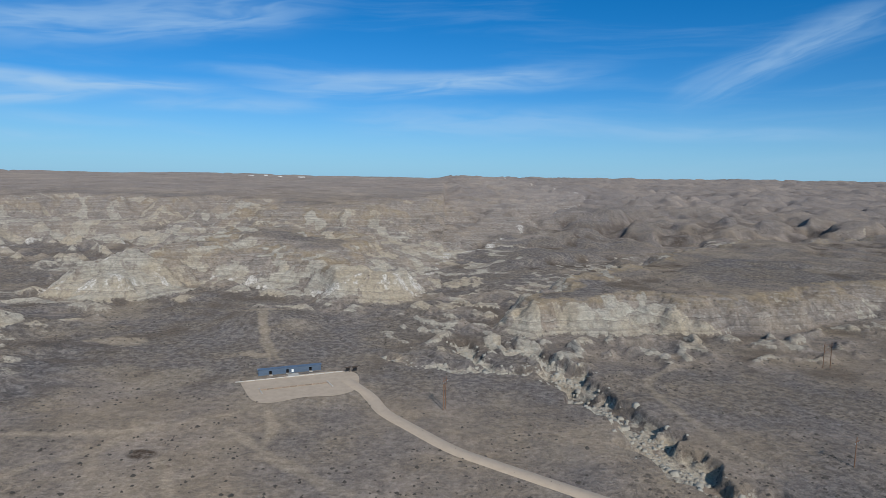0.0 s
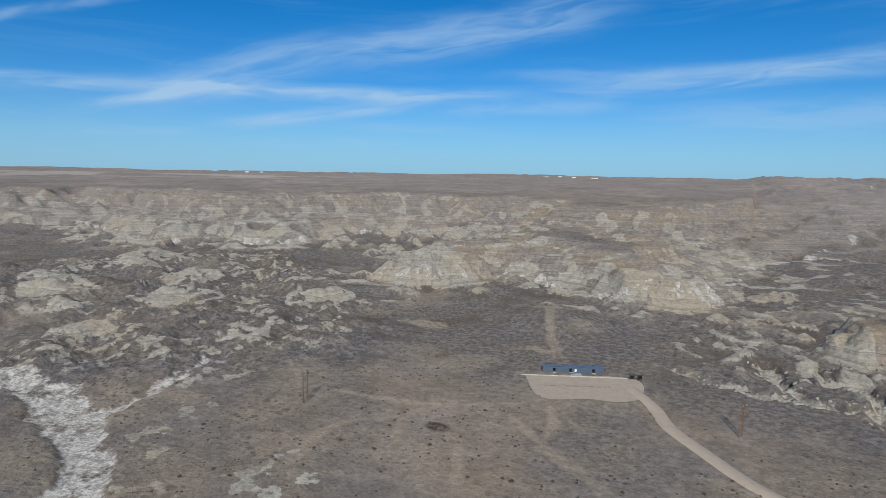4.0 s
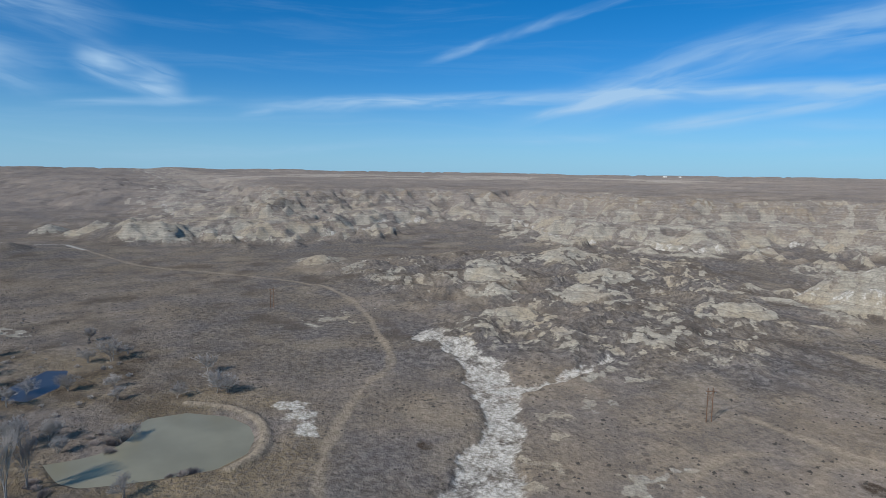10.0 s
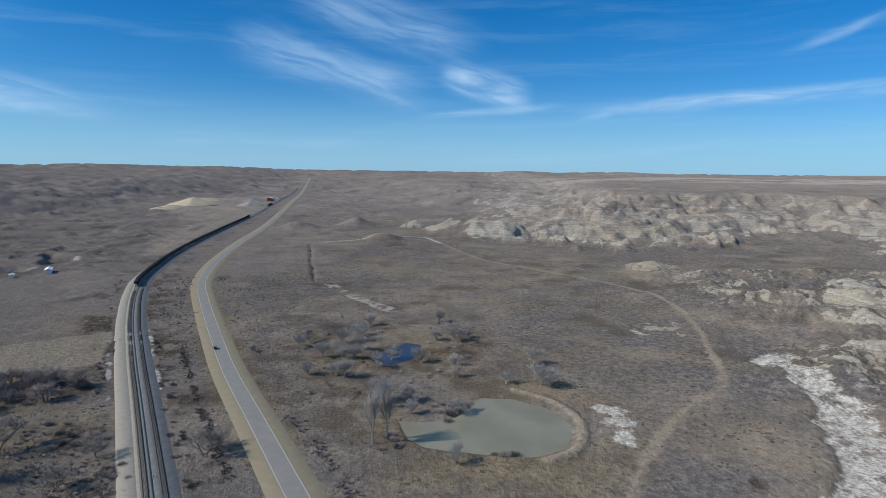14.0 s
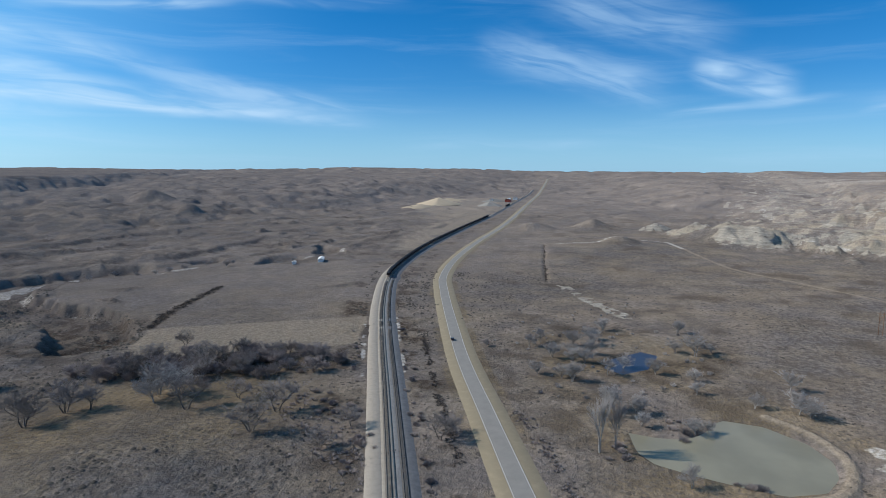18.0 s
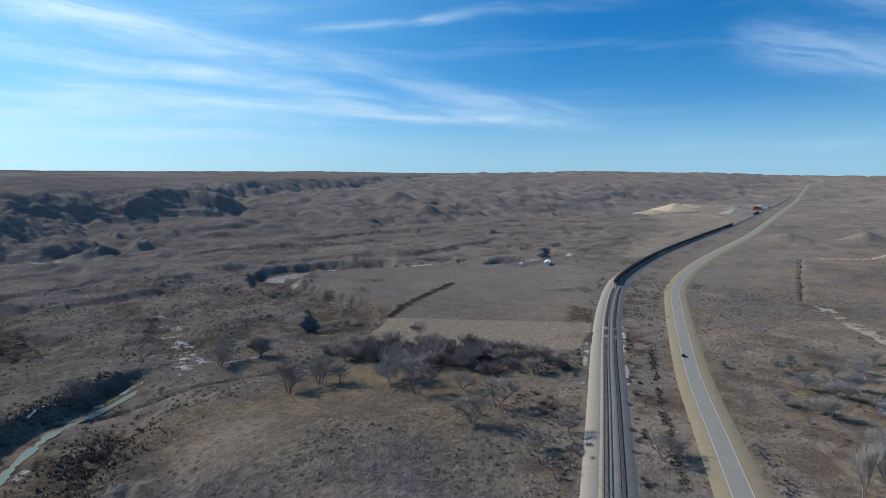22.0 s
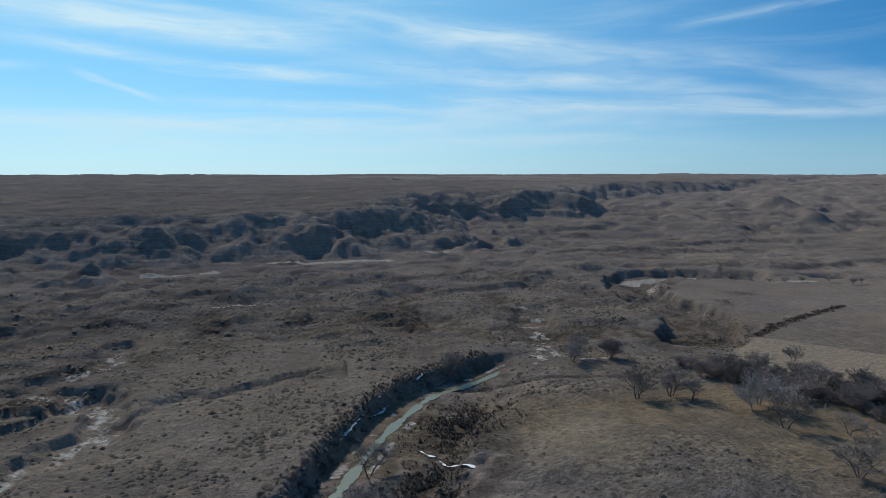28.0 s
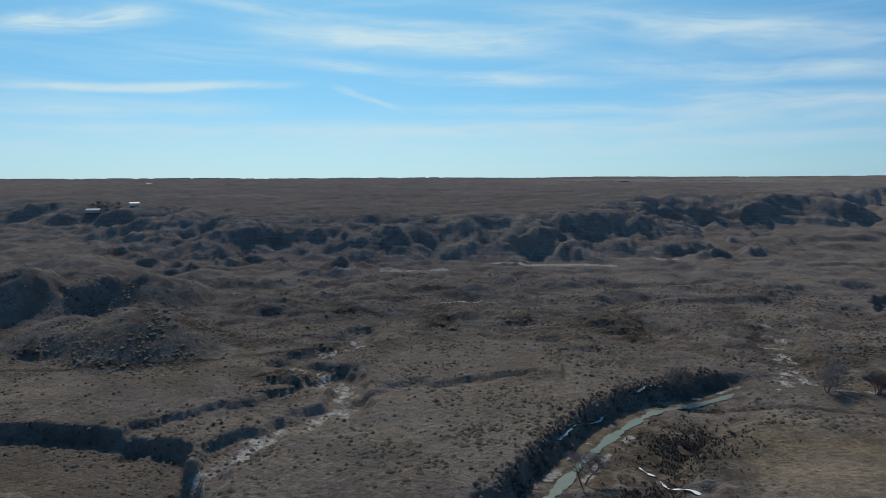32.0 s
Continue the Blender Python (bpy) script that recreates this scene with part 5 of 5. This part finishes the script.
def brush(name, seed, radius, height, count, mat, label):
    """A leafless bush: stems that fan out of the ground."""
    rng = random.Random(seed)
    v, f = [], []
    for i in range(count):
        turn, out = rng.uniform(0, math.tau), math.sqrt(rng.random())
        root = Vector((math.cos(turn), math.sin(turn), 0)) * out * radius * 0.45
        tip = Vector((math.cos(turn) * radius * out * rng.uniform(0.8, 1.25), math.sin(turn) * radius * out * rng.uniform(0.8, 1.25), height * rng.uniform(0.55, 1.0) * (1 - 0.35 * out * out)))
        for a, b, r in ((root, root.lerp(tip, 0.6), 0.07), (root.lerp(tip, 0.45), tip, 0.05), (root.lerp(tip, 0.5), tip + Vector((rng.gauss(0, 0.4), rng.gauss(0, 0.4), -0.2)) * radius * 0.4, 0.04)):
            side = (b - a).orthogonal().normalized()
            other = (b - a).normalized().cross(side)
            k = len(v)
            for j in range(3):
                t = math.tau * j / 3
                v.append(a + (side * math.cos(t) + other * math.sin(t)) * r)
            v.append(b)
            f += [(k, k + 1, k + 3), (k + 1, k + 2, k + 3), (k + 2, k, k + 3)]
    base = empty(name, (0, 0, 0))
    mesh_object("branch_fan", v, f, mat, base)
    return tagged(base, label, "bush")


def scatter(kinds, spots, seed, ref):
    """Puts trees at (x, y, height); the first use of each kind is the kind itself."""
    rng = random.Random(seed)
    used = set()
    heights = land(np.array([p[0] for p in spots]), np.array([p[1] for p in spots]))[0]
    for (x, y, h), z in zip(spots, heights):
        k = rng.randrange(len(kinds))
        ob = kinds[k]
        m = Matrix.Translation((x, y, float(z) - 0.1)) @ Matrix.Rotation(rng.uniform(0, math.tau), 4, "Z")
        size = h / ref
        if k not in used and not ob.get("placed"):
            ob.matrix_basis = m @ Matrix.Diagonal((size, size, size, 1))
            ob["placed"] = 1
            used.add(k)
        else:
            c = copy_thing(ob, m)
            c.scale = (size, size, size)
            if "placed" in c:
                del c["placed"]


dark_trees = [make_tree("bare_tree", 11 + i, 15, 0.9, 4, 2 + i, 0.45, BARK, TWIG, "leafless grey-brown tree with a wide crown in the river meadow", "tree") for i in range(3)]
pale_trees = [make_tree("bare_cottonwood", 31 + i, 13, 0.85, 4, 2 + i % 2, 0.2, PALE_BARK, PALE_TWIG, "leafless pale cottonwood beside the pond", "tree") for i in range(3)]
tall_tree = make_tree("tall_cottonwood", 53, 25, 0.3, 4, 2, 0.03, PALE_BARK, PALE_TWIG, "tall pale leafless cottonwood on the pond bank", "tree")
thicket_trees = [make_tree("thicket_tree", 81 + i, 8, 0.8, 3, 6, 0.45, BUSH, BUSH, "leafless dark brush tree in the dense thicket", "tree") for i in range(3)]
bushes = [brush("bare_bush", 61 + i, 2.4, 2.6, 130, BUSH, "leafless brown bush thicket in the valley meadow") for i in range(3)]
pale_bushes = [brush("pale_willow", 71 + i, 2.2, 3.0, 70, PALE_TWIG, "pale leafless willow bush in the marsh") for i in range(2)]

MEADOW_TREES = [(-151, -330, 14), (-166, -324, 12), (-148, -258, 17), (-165, -257, 16), (-171, -250, 12), (-206, -176, 17), (-182, -169, 15), (-211, -202, 11), (-184, -137, 9), (-207, -138, 10), (-190, -213, 18),
                (-18, -222, 15), (-13, -195, 11), (-72, -322, 13), (-142, -319, 12), (-168, -325, 12), (-244, -246, 12), (-208, -270, 13), (-211, -99, 12), (-218, -98, 9), (-226, -239, 14), (-238, -225, 12), (-260, -290, 11), (-232, -282, 12), (-250, -262, 12), (-262, -248, 11), (-268, -228, 10), (-236, -252, 13)]
POND_TREES = [(-364, -103, 12), (-336, -88, 13), (-303, -74, 10), (-300, -68, 14), (-318, -53, 13), (-336, -49, 12), (-331, -31, 12), (-373, -14, 18), (-373, -25, 11), (-384, -6, 8), (-328, -12, 10), (-308, -10, 9),
              (-270, -42, 15), (-272, -33, 12), (-258, -29, 9), (-261, -8, 10), (-265, -4, 8), (-333, 30, 14), (-299, 31, 15), (-298, 36, 12), (-299, 14, 10), (-213, -7, 11), (-365, -83, 14), (-370, -74, 14)]
POND_TREES2 = [(-335, -69, 12), (-332, -75, 11), (-350, -70, 12), (-345, -78, 11), (-305, -87, 10), (-352, -106, 11), (-341, -129, 6), (-382, -75, 12), (-425, -28, 12), (-408, -73, 12), (-197, -238, 22), (-203, -232, 20), (-190, -232, 18)]
scatter(dark_trees, MEADOW_TREES, 1, 15)
scatter(pale_trees, [(x, y, h * 0.82) for x, y, h in POND_TREES + POND_TREES2], 2, 13)
tall_tree.matrix_basis = Matrix.Translation((-226, -40, level(-226, -40) - 0.2)) @ Matrix.Diagonal((0.55, 0.55, 1, 1))
for x, y, k in ((-232, -35, 0.8), (-262, -45, 0.6)):
    copy_thing(tall_tree, Matrix.Translation((x, y, level(x, y) - 0.2)) @ Matrix.Rotation(x, 4, "Z")).scale = (k * 0.55, k * 0.55, k)
far_row = [(-432, -544, 7), (-441, -529, 7), (-454, -523, 8), (-470, -518, 7), (-497, -513, 8), (-507, -497, 8), (-520, -500, 7), (-571, -477, 7), (-599, -479, 7), (-388, -556, 6), (-410, -548, 7)]
scatter(pale_trees, far_row, 3, 13)


def thickets():
    rng = random.Random(9)
    spots = []
    for cx, cy, rx, ry, turn, n in ((-240, -246, 70, 26, -0.94, 40), (-222, -175, 12, 18, 0.4, 10), (-195, -125, 6, 14, 0.3, 8), (-216, -150, 5, 12, 0.3, 7), (-262, -14, 10, 6, 0.3, 8), (-223, 12, 3, 12, 0.0, 6), (-180, -12, 8, 14, 0.5, 10), (-228, -34, 9, 5, 0.2, 8)):
        for i in range(n):
            a, q = rng.uniform(0, math.tau), math.sqrt(rng.random())
            u, w = math.cos(a) * q * rx, math.sin(a) * q * ry
            spots.append((cx + u * math.cos(turn) - w * math.sin(turn), cy + u * math.sin(turn) + w * math.cos(turn), rng.uniform(2.4, 5.0) * (0.9 if n == 40 else 0.6)))
    tall = []
    for i in range(75):
        a, q = rng.uniform(0, math.tau), math.sqrt(rng.random())
        u, w = math.cos(a) * q * 70, math.sin(a) * q * 26
        tall.append((-240 + u * math.cos(-0.94) - w * math.sin(-0.94), -246 + u * math.sin(-0.94) + w * math.cos(-0.94), rng.uniform(5.0, 9.5)))
    scatter(thicket_trees, tall, 14, 8)
    creek = curve(CREEK, 7)
    for i in range(4, len(creek) // 2 + 6):
        for k in range(1):
            w = creek[i + 1][:2] - creek[i - 1][:2]
            w = w / np.hypot(*w)
            off = rng.uniform(10, 17)
            spots.append((creek[i][0] - w[1] * off + rng.uniform(-3, 3), creek[i][1] + w[0] * off + rng.uniform(-3, 3), rng.uniform(1.4, 2.8)))
    line = offset_line(RAILS, -13.5)
    other = offset_line(RAILS, 14.5)
    for k in range(60):
        src = line if k % 3 else other
        i = rng.randrange(12, 55)
        spots.append((src[i][0] + rng.uniform(-3, 3), src[i][1] + rng.uniform(-3, 3), rng.uniform(0.9, 2.4)))
    scatter(bushes, spots, 4, 2.6)
    marsh = []
    for k in range(60):
        a, q = rng.uniform(0, math.tau), math.sqrt(rng.random())
        marsh.append((-345 + math.cos(a) * q * 75, -55 + math.sin(a) * q * 55, rng.uniform(1.0, 2.8)))
    for k in range(40):
        marsh.append((-420 + rng.gauss(0, 45), -95 + rng.gauss(0, 25), rng.uniform(0.9, 2.2)))
    inside = to_area(np.array([p[0] for p in marsh]), np.array([p[1] for p in marsh]), POOL)
    inside = np.maximum(inside, to_area(np.array([p[0] for p in marsh]), np.array([p[1] for p in marsh]), POND))
    scatter(pale_bushes, [p for p, d in zip(marsh, inside) if d < -2], 5, 3.0)


thickets()


def creek_brush():
    """Low leafless shrubs on the flat beside the creek."""
    rng = np.random.default_rng(17)
    n, stems = 2400, 14
    a, q = rng.uniform(0, math.tau, n), np.abs(rng.normal(0, 0.55, n))
    first = rng.random(n) < 0.6
    u, w = np.cos(a) * q * np.where(first, 24, 15), np.sin(a) * q * np.where(first, 40, 32)
    turn = np.where(first, -0.5, -0.4)
    x = np.where(first, -62, -36) + u * np.cos(turn) - w * np.sin(turn)
    y = np.where(first, -258, -204) + u * np.sin(turn) + w * np.cos(turn)
    near = to_line(x, y, curve(CREEK, 9), 60)[0]
    keep = (near > 4) & (fbm(x, y, 16, 2, 141) > -0.25)
    x, y = x[keep], y[keep]
    z = land(x, y)[0]
    k = len(x)
    size = rng.uniform(0.4, 1.0, k)
    way, lean = rng.uniform(0, math.tau, (k, stems)), np.sqrt(rng.random((k, stems)))
    tip = np.stack([np.cos(way) * lean, np.sin(way) * lean, (1 - 0.45 * lean ** 2) * rng.uniform(0.7, 1.2, (k, stems))], -1) * size[:, None, None]
    side = np.stack([-np.sin(way), np.cos(way), np.zeros_like(way)], -1) * 0.05
    root = np.stack([x, y, z - 0.05], -1)[:, None] + tip * np.array([0.25, 0.25, 0.0])
    verts = np.stack([root + side, root - side, root + tip + 2.2 * side, root + tip - 2.2 * side], 2).reshape(-1, 3)
    faces = np.arange(k * stems)[:, None] * 4 + np.array([0, 1, 3, 2])[None]
    tagged(mesh_object("creek_brush", verts, faces, DARK_TWIG), "low leafless dark shrubs on the flat beside the creek", "brush", kind="stuff")


creek_brush()


def brush_row(name, line, wide, per_metre, low, high, label, seed, mat=BUSH):
    """Leafless shrubs in a ragged band along a line."""
    rng = np.random.default_rng(seed)
    c = curve(line, 2.0)[:, :2]
    n, stems = int(len(c) * 2 * per_metre), 16
    at = c[rng.integers(0, len(c), n)] + rng.normal(0, 0.45, (n, 2)) * wide
    at = at[fbm(at[:, 0], at[:, 1], 14, 2, seed) > -0.3]
    k = len(at)
    z = land(at[:, 0], at[:, 1])[0]
    size = rng.uniform(low, high, k)
    way, lean = rng.uniform(0, math.tau, (k, stems)), np.sqrt(rng.random((k, stems)))
    tip = np.stack([np.cos(way) * lean, np.sin(way) * lean, (0.75 - 0.45 * lean ** 2) * rng.uniform(0.7, 1.2, (k, stems))], -1) * size[:, None, None]
    side = np.stack([-np.sin(way), np.cos(way), np.zeros_like(way)], -1) * 0.06
    root = np.stack([at[:, 0], at[:, 1], z - 0.05], -1)[:, None] + tip * np.array([0.3, 0.3, 0.0])
    verts = np.stack([root + side, root - side, root + tip + 2.4 * side, root + tip - 2.4 * side], 2).reshape(-1, 3)
    faces = np.arange(k * stems)[:, None] * 4 + np.array([0, 1, 3, 2])[None]
    tagged(mesh_object(name, verts, faces, mat), label, "brush", kind="stuff")


brush_row("hedge_brush", [(-285, -350), (-327, -375), (-372, -396), (-415, -414)], 4.5, 2.2, 0.8, 2.0, "dark leafless hedge between two dry fields", 301, DARK_TWIG)
brush_row("gully_brush", FENCE_GULLY, 2.4, 1.1, 0.5, 1.2, "dark brush along a straight ditch in the prairie", 302, DARK_TWIG)
brush_row("ditch_brush", [(-196, -85), (-240, -112), (-290, -142), (-345, -174)], 2.2, 2.2, 0.5, 1.1, "dark weeds in the ditch between railway and highway", 303, DARK_TWIG)
brush_row("verge_brush", [(-150, -18), (-185, -38), (-222, -60), (-250, -78)], 4.0, 2.0, 0.5, 1.2, "grey leafless weeds on the bank beside the highway", 304)
brush_row("bank_brush", [(9, -206), (3, -225), (-8, -252), (-22, -282), (-40, -305), (-64, -322), (-94, -342)], 7, 5.0, 0.5, 1.3, "dense dark leafless shrubs on the creek's cut bank", 305, DARK_TWIG)
brush_row("meadow_brush", [(-170, -108), (-190, -135), (-208, -165), (-222, -195)], 22, 2.2, 0.7, 1.9, "rusty brown leafless brush beside the railway", 306)


# ---------------------------------------------------------------- sagebrush
def sagebrush():
    rng = np.random.default_rng(5)
    n = 170000
    turn = np.radians(rng.uniform(-39, 230, n))
    r = np.sqrt(rng.uniform(140 ** 2, 640 ** 2, n))
    x, y = -np.sin(turn) * r, np.cos(turn) * r
    z, m = land(x, y)
    dense = smooth(fbm(x, y, 60, 3, 111), -0.45, 0.5) * (0.35 + 0.65 * smooth(fbm(x, y, 17, 2, 113), -0.3, 0.3))
    keep = (m["clear"] > 0) & (rng.random(n) < 0.08 + (0.75 + 0.5 * smooth(-y, 150, 260)) * dense ** 1.4) & (m["straw"] < 0.55) & (rng.random(n) < 1.15 - 0.0011 * r)
    keep &= (to_area(x, y, FIELD) < 0) & (rng.random(n) < 0.34 + 0.66 * smooth(-y, 60, 200))
    idx = np.flatnonzero(keep)[:95000]
    x, y, z = x[idx], y[idx], z[idx]
    k = len(idx)
    size = rng.uniform(0.30, 0.78, k) * (1 + 0.75 * smooth(-y, 120, 250)) * (1 + 0.5 * (rng.random(k) < 0.1))
    a0 = rng.uniform(0, math.tau, k)
    verts = np.zeros((k, 6, 3))
    for j in range(5):
        a = a0 + math.tau * j / 5
        q = size * rng.uniform(0.75, 1.25, k)
        verts[:, j] = np.stack([x + np.cos(a) * q, y + np.sin(a) * q, z + rng.uniform(-0.1, 0.22, k) * size], -1)
    verts[:, 5] = np.stack([x + rng.normal(0, 0.15, k) * size, y + rng.normal(0, 0.15, k) * size, z + size * rng.uniform(0.55, 0.95, k)], -1)
    faces = (np.arange(k)[:, None, None] * 6 + np.array([(j, (j + 1) % 5, 5) for j in range(5)])[None]).reshape(-1, 3)
    ob = mesh_object("sagebrush", verts.reshape(-1, 3), faces, SAGE)
    tagged(ob, "low dark grey-green sagebrush scattered over dry prairie", "sagebrush", kind="stuff")


sagebrush()


def clay_blocks():
    """Broken clay along the northern gullies."""
    rng = np.random.default_rng(8)
    pts = []
    for line, n, wide in ((GULLY_A, 480, 9), (GULLY_B, 180, 6), (GULLY_C, 110, 5)):
        c = curve(line, 2.0)[:, :2]
        i = rng.integers(0, len(c), n)
        pts.append(c[i] + rng.normal(0, 1, (n, 2)) * wide * 0.6)
    p = np.vstack(pts)
    z = land(p[:, 0], p[:, 1])[0]
    k = len(p)
    size = rng.uniform(0.35, 1.1, k) * (1 + 0.8 * (rng.random(k) < 0.12))
    corner = np.array([(-1, -1, -0.6), (1, -1, -0.6), (1, 1, -0.6), (-1, 1, -0.6), (-0.7, -0.7, 0.8), (0.7, -0.7, 0.9), (0.6, 0.7, 0.7), (-0.7, 0.6, 0.8)])
    turn = rng.uniform(0, math.tau, k)
    v = corner[None] * size[:, None, None] * rng.uniform(0.6, 1.3, (k, 8, 3))
    c, s_ = np.cos(turn)[:, None], np.sin(turn)[:, None]
    out = np.stack([v[..., 0] * c - v[..., 1] * s_ + p[:, :1], v[..., 0] * s_ + v[..., 1] * c + p[:, 1:], v[..., 2] + z[:, None] - 0.2], -1).reshape(-1, 3)
    f = np.array([(4, 5, 6, 7), (0, 1, 5, 4), (1, 2, 6, 5), (2, 3, 7, 6), (3, 0, 4, 7)])
    faces = (np.arange(k)[:, None, None] * 8 + f[None]).reshape(-1, 4)
    tagged(mesh_object("clay_block", out, faces, CLAY), "broken pale clay blocks along the gully walls", "rock", kind="stuff")


clay_blocks()


# ---------------------------------------------------------------- car on the highway
def car(x, y, turn):
    z = level(x, y) + 0.6
    base = tagged(empty("car", (x, y, z), turn), "small black car on the grey highway", "car")
    bm = bmesh.new()
    side = [(-2.2, 0.35), (2.2, 0.35), (2.25, 0.75), (1.2, 0.95), (0.5, 1.42), (-1.3, 1.46), (-2.1, 1.0), (-2.25, 0.7)]
    l = [bm.verts.new((px, -0.86, pz)) for px, pz in side]
    r = [bm.verts.new((px, 0.86, pz)) for px, pz in side]
    bm.faces.new(l), bm.faces.new(r[::-1])
    for i in range(len(side)):
        j = (i + 1) % len(side)
        bm.faces.new((l[j], l[i], r[i], r[j]))
    bmesh.ops.bevel(bm, geom=bm.edges[:], offset=0.08, segments=2, affect="EDGES")
    part("body", bm, CAR_PAINT, base)
    bm = bmesh.new()
    box(bm, (1.5, 1.76, 0.34), (-0.35, 0, 1.2), 0.05)
    part("side_windows", bm, GLASS, base)
    for sx in (-1.35, 1.35):
        for sy in (-0.8, 0.8):
            bm = bmesh.new()
            bmesh.ops.create_cone(bm, cap_ends=True, segments=14, radius1=0.34, radius2=0.34, depth=0.22, matrix=Matrix.Translation((sx, sy, 0.34)) @ Matrix.Rotation(math.pi / 2, 4, "X"))
            wheel = part("wheel", bm, RUBBER, base)
            bm = bmesh.new()
            bmesh.ops.create_cone(bm, cap_ends=True, segments=12, radius1=0.2, radius2=0.2, depth=0.24, matrix=Matrix.Translation((sx, sy, 0.34)) @ Matrix.Rotation(math.pi / 2, 4, "X"))
            part("rim", bm, GREY_METAL, wheel)
    for sy in (-0.6, 0.6):
        for sx, name, mat in ((2.22, "headlight", WHITE), (-2.22, "tail_light", RED)):
            bm = bmesh.new()
            box(bm, (0.08, 0.34, 0.14), (sx, sy, 0.72), 0.02)
            part(name, bm, mat, base)


car(-343.2, -153.0, math.atan2(-34, -62))


# ---------------------------------------------------------------- far places
def heap(name, x, y, radius, height, mat, label, seed, stretch=1.0):
    bm = bmesh.new()
    rng = random.Random(seed)
    rings, seg = 7, 22
    z0 = level(x, y)
    top = bm.verts.new((0, 0, height))
    last = None
    jag = [rng.uniform(0.85, 1.15) for _ in range(seg)]
    for i in range(1, rings + 1):
        q = i / rings
        ring = [bm.verts.new((math.cos(math.tau * k / seg) * radius * q * jag[k] * stretch, math.sin(math.tau * k / seg) * radius * q * jag[k], height * (1 - q) ** 1.1 * rng.uniform(0.95, 1.05) - (2.0 if i == rings else 0))) for k in range(seg)]
        for k in range(seg):
            j = (k + 1) % seg
            bm.faces.new((ring[k], ring[j], top) if last is None else (ring[k], ring[j], last[j], last[k]))
        last = ring
    ob = part(name, bm, mat, None, "", True)
    ob.matrix_basis = Matrix.Translation((x, y, z0))
    return tagged(ob, label, "stone heap", "quarry heaps")


def shed(name, x, y, size, turn, wall_mat, roof_mat, label, category="building"):
    w, d, h = size
    base = tagged(empty(name, (x, y, level(x, y) - 0.2), turn), label, category)
    bm = bmesh.new()
    box(bm, (w, d, h), (0, 0, h / 2))
    part("walls", bm, wall_mat, base)
    for s in (-1, 1):
        bm = bmesh.new()
        rise = d * 0.22
        vs = [bm.verts.new(p) for p in ((-w / 2 - 0.5, s * (d / 2 + 0.5), h - 0.1), (w / 2 + 0.5, s * (d / 2 + 0.5), h - 0.1), (w / 2 + 0.5, 0, h + rise), (-w / 2 - 0.5, 0, h + rise))]
        vt = [bm.verts.new(v.co + Vector((0, 0, 0.2))) for v in vs]
        bm.faces.new(vt), bm.faces.new(vs[::-1])
        for i in range(4):
            bm.faces.new((vs[i], vs[(i + 1) % 4], vt[(i + 1) % 4], vt[i]))
        bmesh.ops.recalc_face_normals(bm, faces=bm.faces[:])
        part("roof", bm, roof_mat, base)
    for k in (-0.3, 0.3):
        bm = bmesh.new()
        box(bm, (w * 0.16, 0.12, h * 0.55), (k * w, -d / 2 - 0.05, h * 0.3))
        part("door", bm, DARK, base)
    return base


heap("sand_heap", -1730, -820, 62, 20, SAND, "large tan sand heap at the quarry", 1, 1.5)
heap("stone_heap", -1750, -660, 40, 14, SPOIL, "grey crushed stone heap beside the rails", 2, 1.3)
heap("sand_heap", -1590, -815, 40, 8, SAND, "low tan sand heap at the quarry", 3, 2.0)
heap("stone_heap", -2010, -740, 45, 11, SPOIL, "grey crushed stone heap at the quarry", 4, 1.4)
heap("sand_heap", -1980, -900, 60, 10, SAND, "low tan sand heap at the quarry", 5, 2.0)
shed("quarry_shed", -2020, -695, (48, 18, 9), 0.25, RED, WHITE, "faded red quarry shed with a white roof")
shed("quarry_shed", -1990, -745, (16, 12, 9), 0.25, WHITE, GREY_METAL, "white quarry shed beside the heaps")
shed("quarry_shed", -2170, -720, (30, 14, 8), 0.25, WHITE, GREY_METAL, "white quarry shed near the rails")
shed("white_trailer_house", -588, -430, (19, 6, 3.4), 0.55, WHITE, WHITE, "white trailer house on the valley meadow")
shed("white_shed", -555, -443, (6, 4, 3.0), 0.5, WHITE, WHITE, "small white shed on the valley meadow")
for k, (x, y, w) in enumerate(((-1271, 4108, 60), (-1180, 4130, 34), (-1090, 4150, 40), (-960, 4190, 70), (-2990, 3100, 40), (-2920, 3160, 26))):
    shed("distant_shed", x, y, (w * 0.6, 12, 4), 0.15 * k, WHITE, WHITE, "small white shed far out on the plain")
shed("ranch_house", 792, -1012, (22, 12, 5), 0.4, GREY_METAL, WHITE, "grey ranch house with a white roof among trees")
shed("ranch_shed", 704, -1002, (16, 9, 4), 0.9, WHITE, GREY_METAL, "pale ranch shed on the upland")
shed("distant_shed", 1720, -2560, (24, 10, 5), 0.2, WHITE, WHITE, "small white shed far out on the plain")
shed("distant_shed", -330, -2500, (30, 12, 6), 0.2, DARK_WOOD_AND_SHADE, GREY_METAL, "dark shed far out on the plain")
ranch_trees = [(745 + 12 * (k % 7) + 5 * math.sin(k * 7.1), -1030 - 9 * (k // 7) + 5 * math.cos(k * 3.3), 7 + 2 * math.sin(k * 1.7)) for k in range(18)]
scatter(dark_trees, ranch_trees, 6, 15)
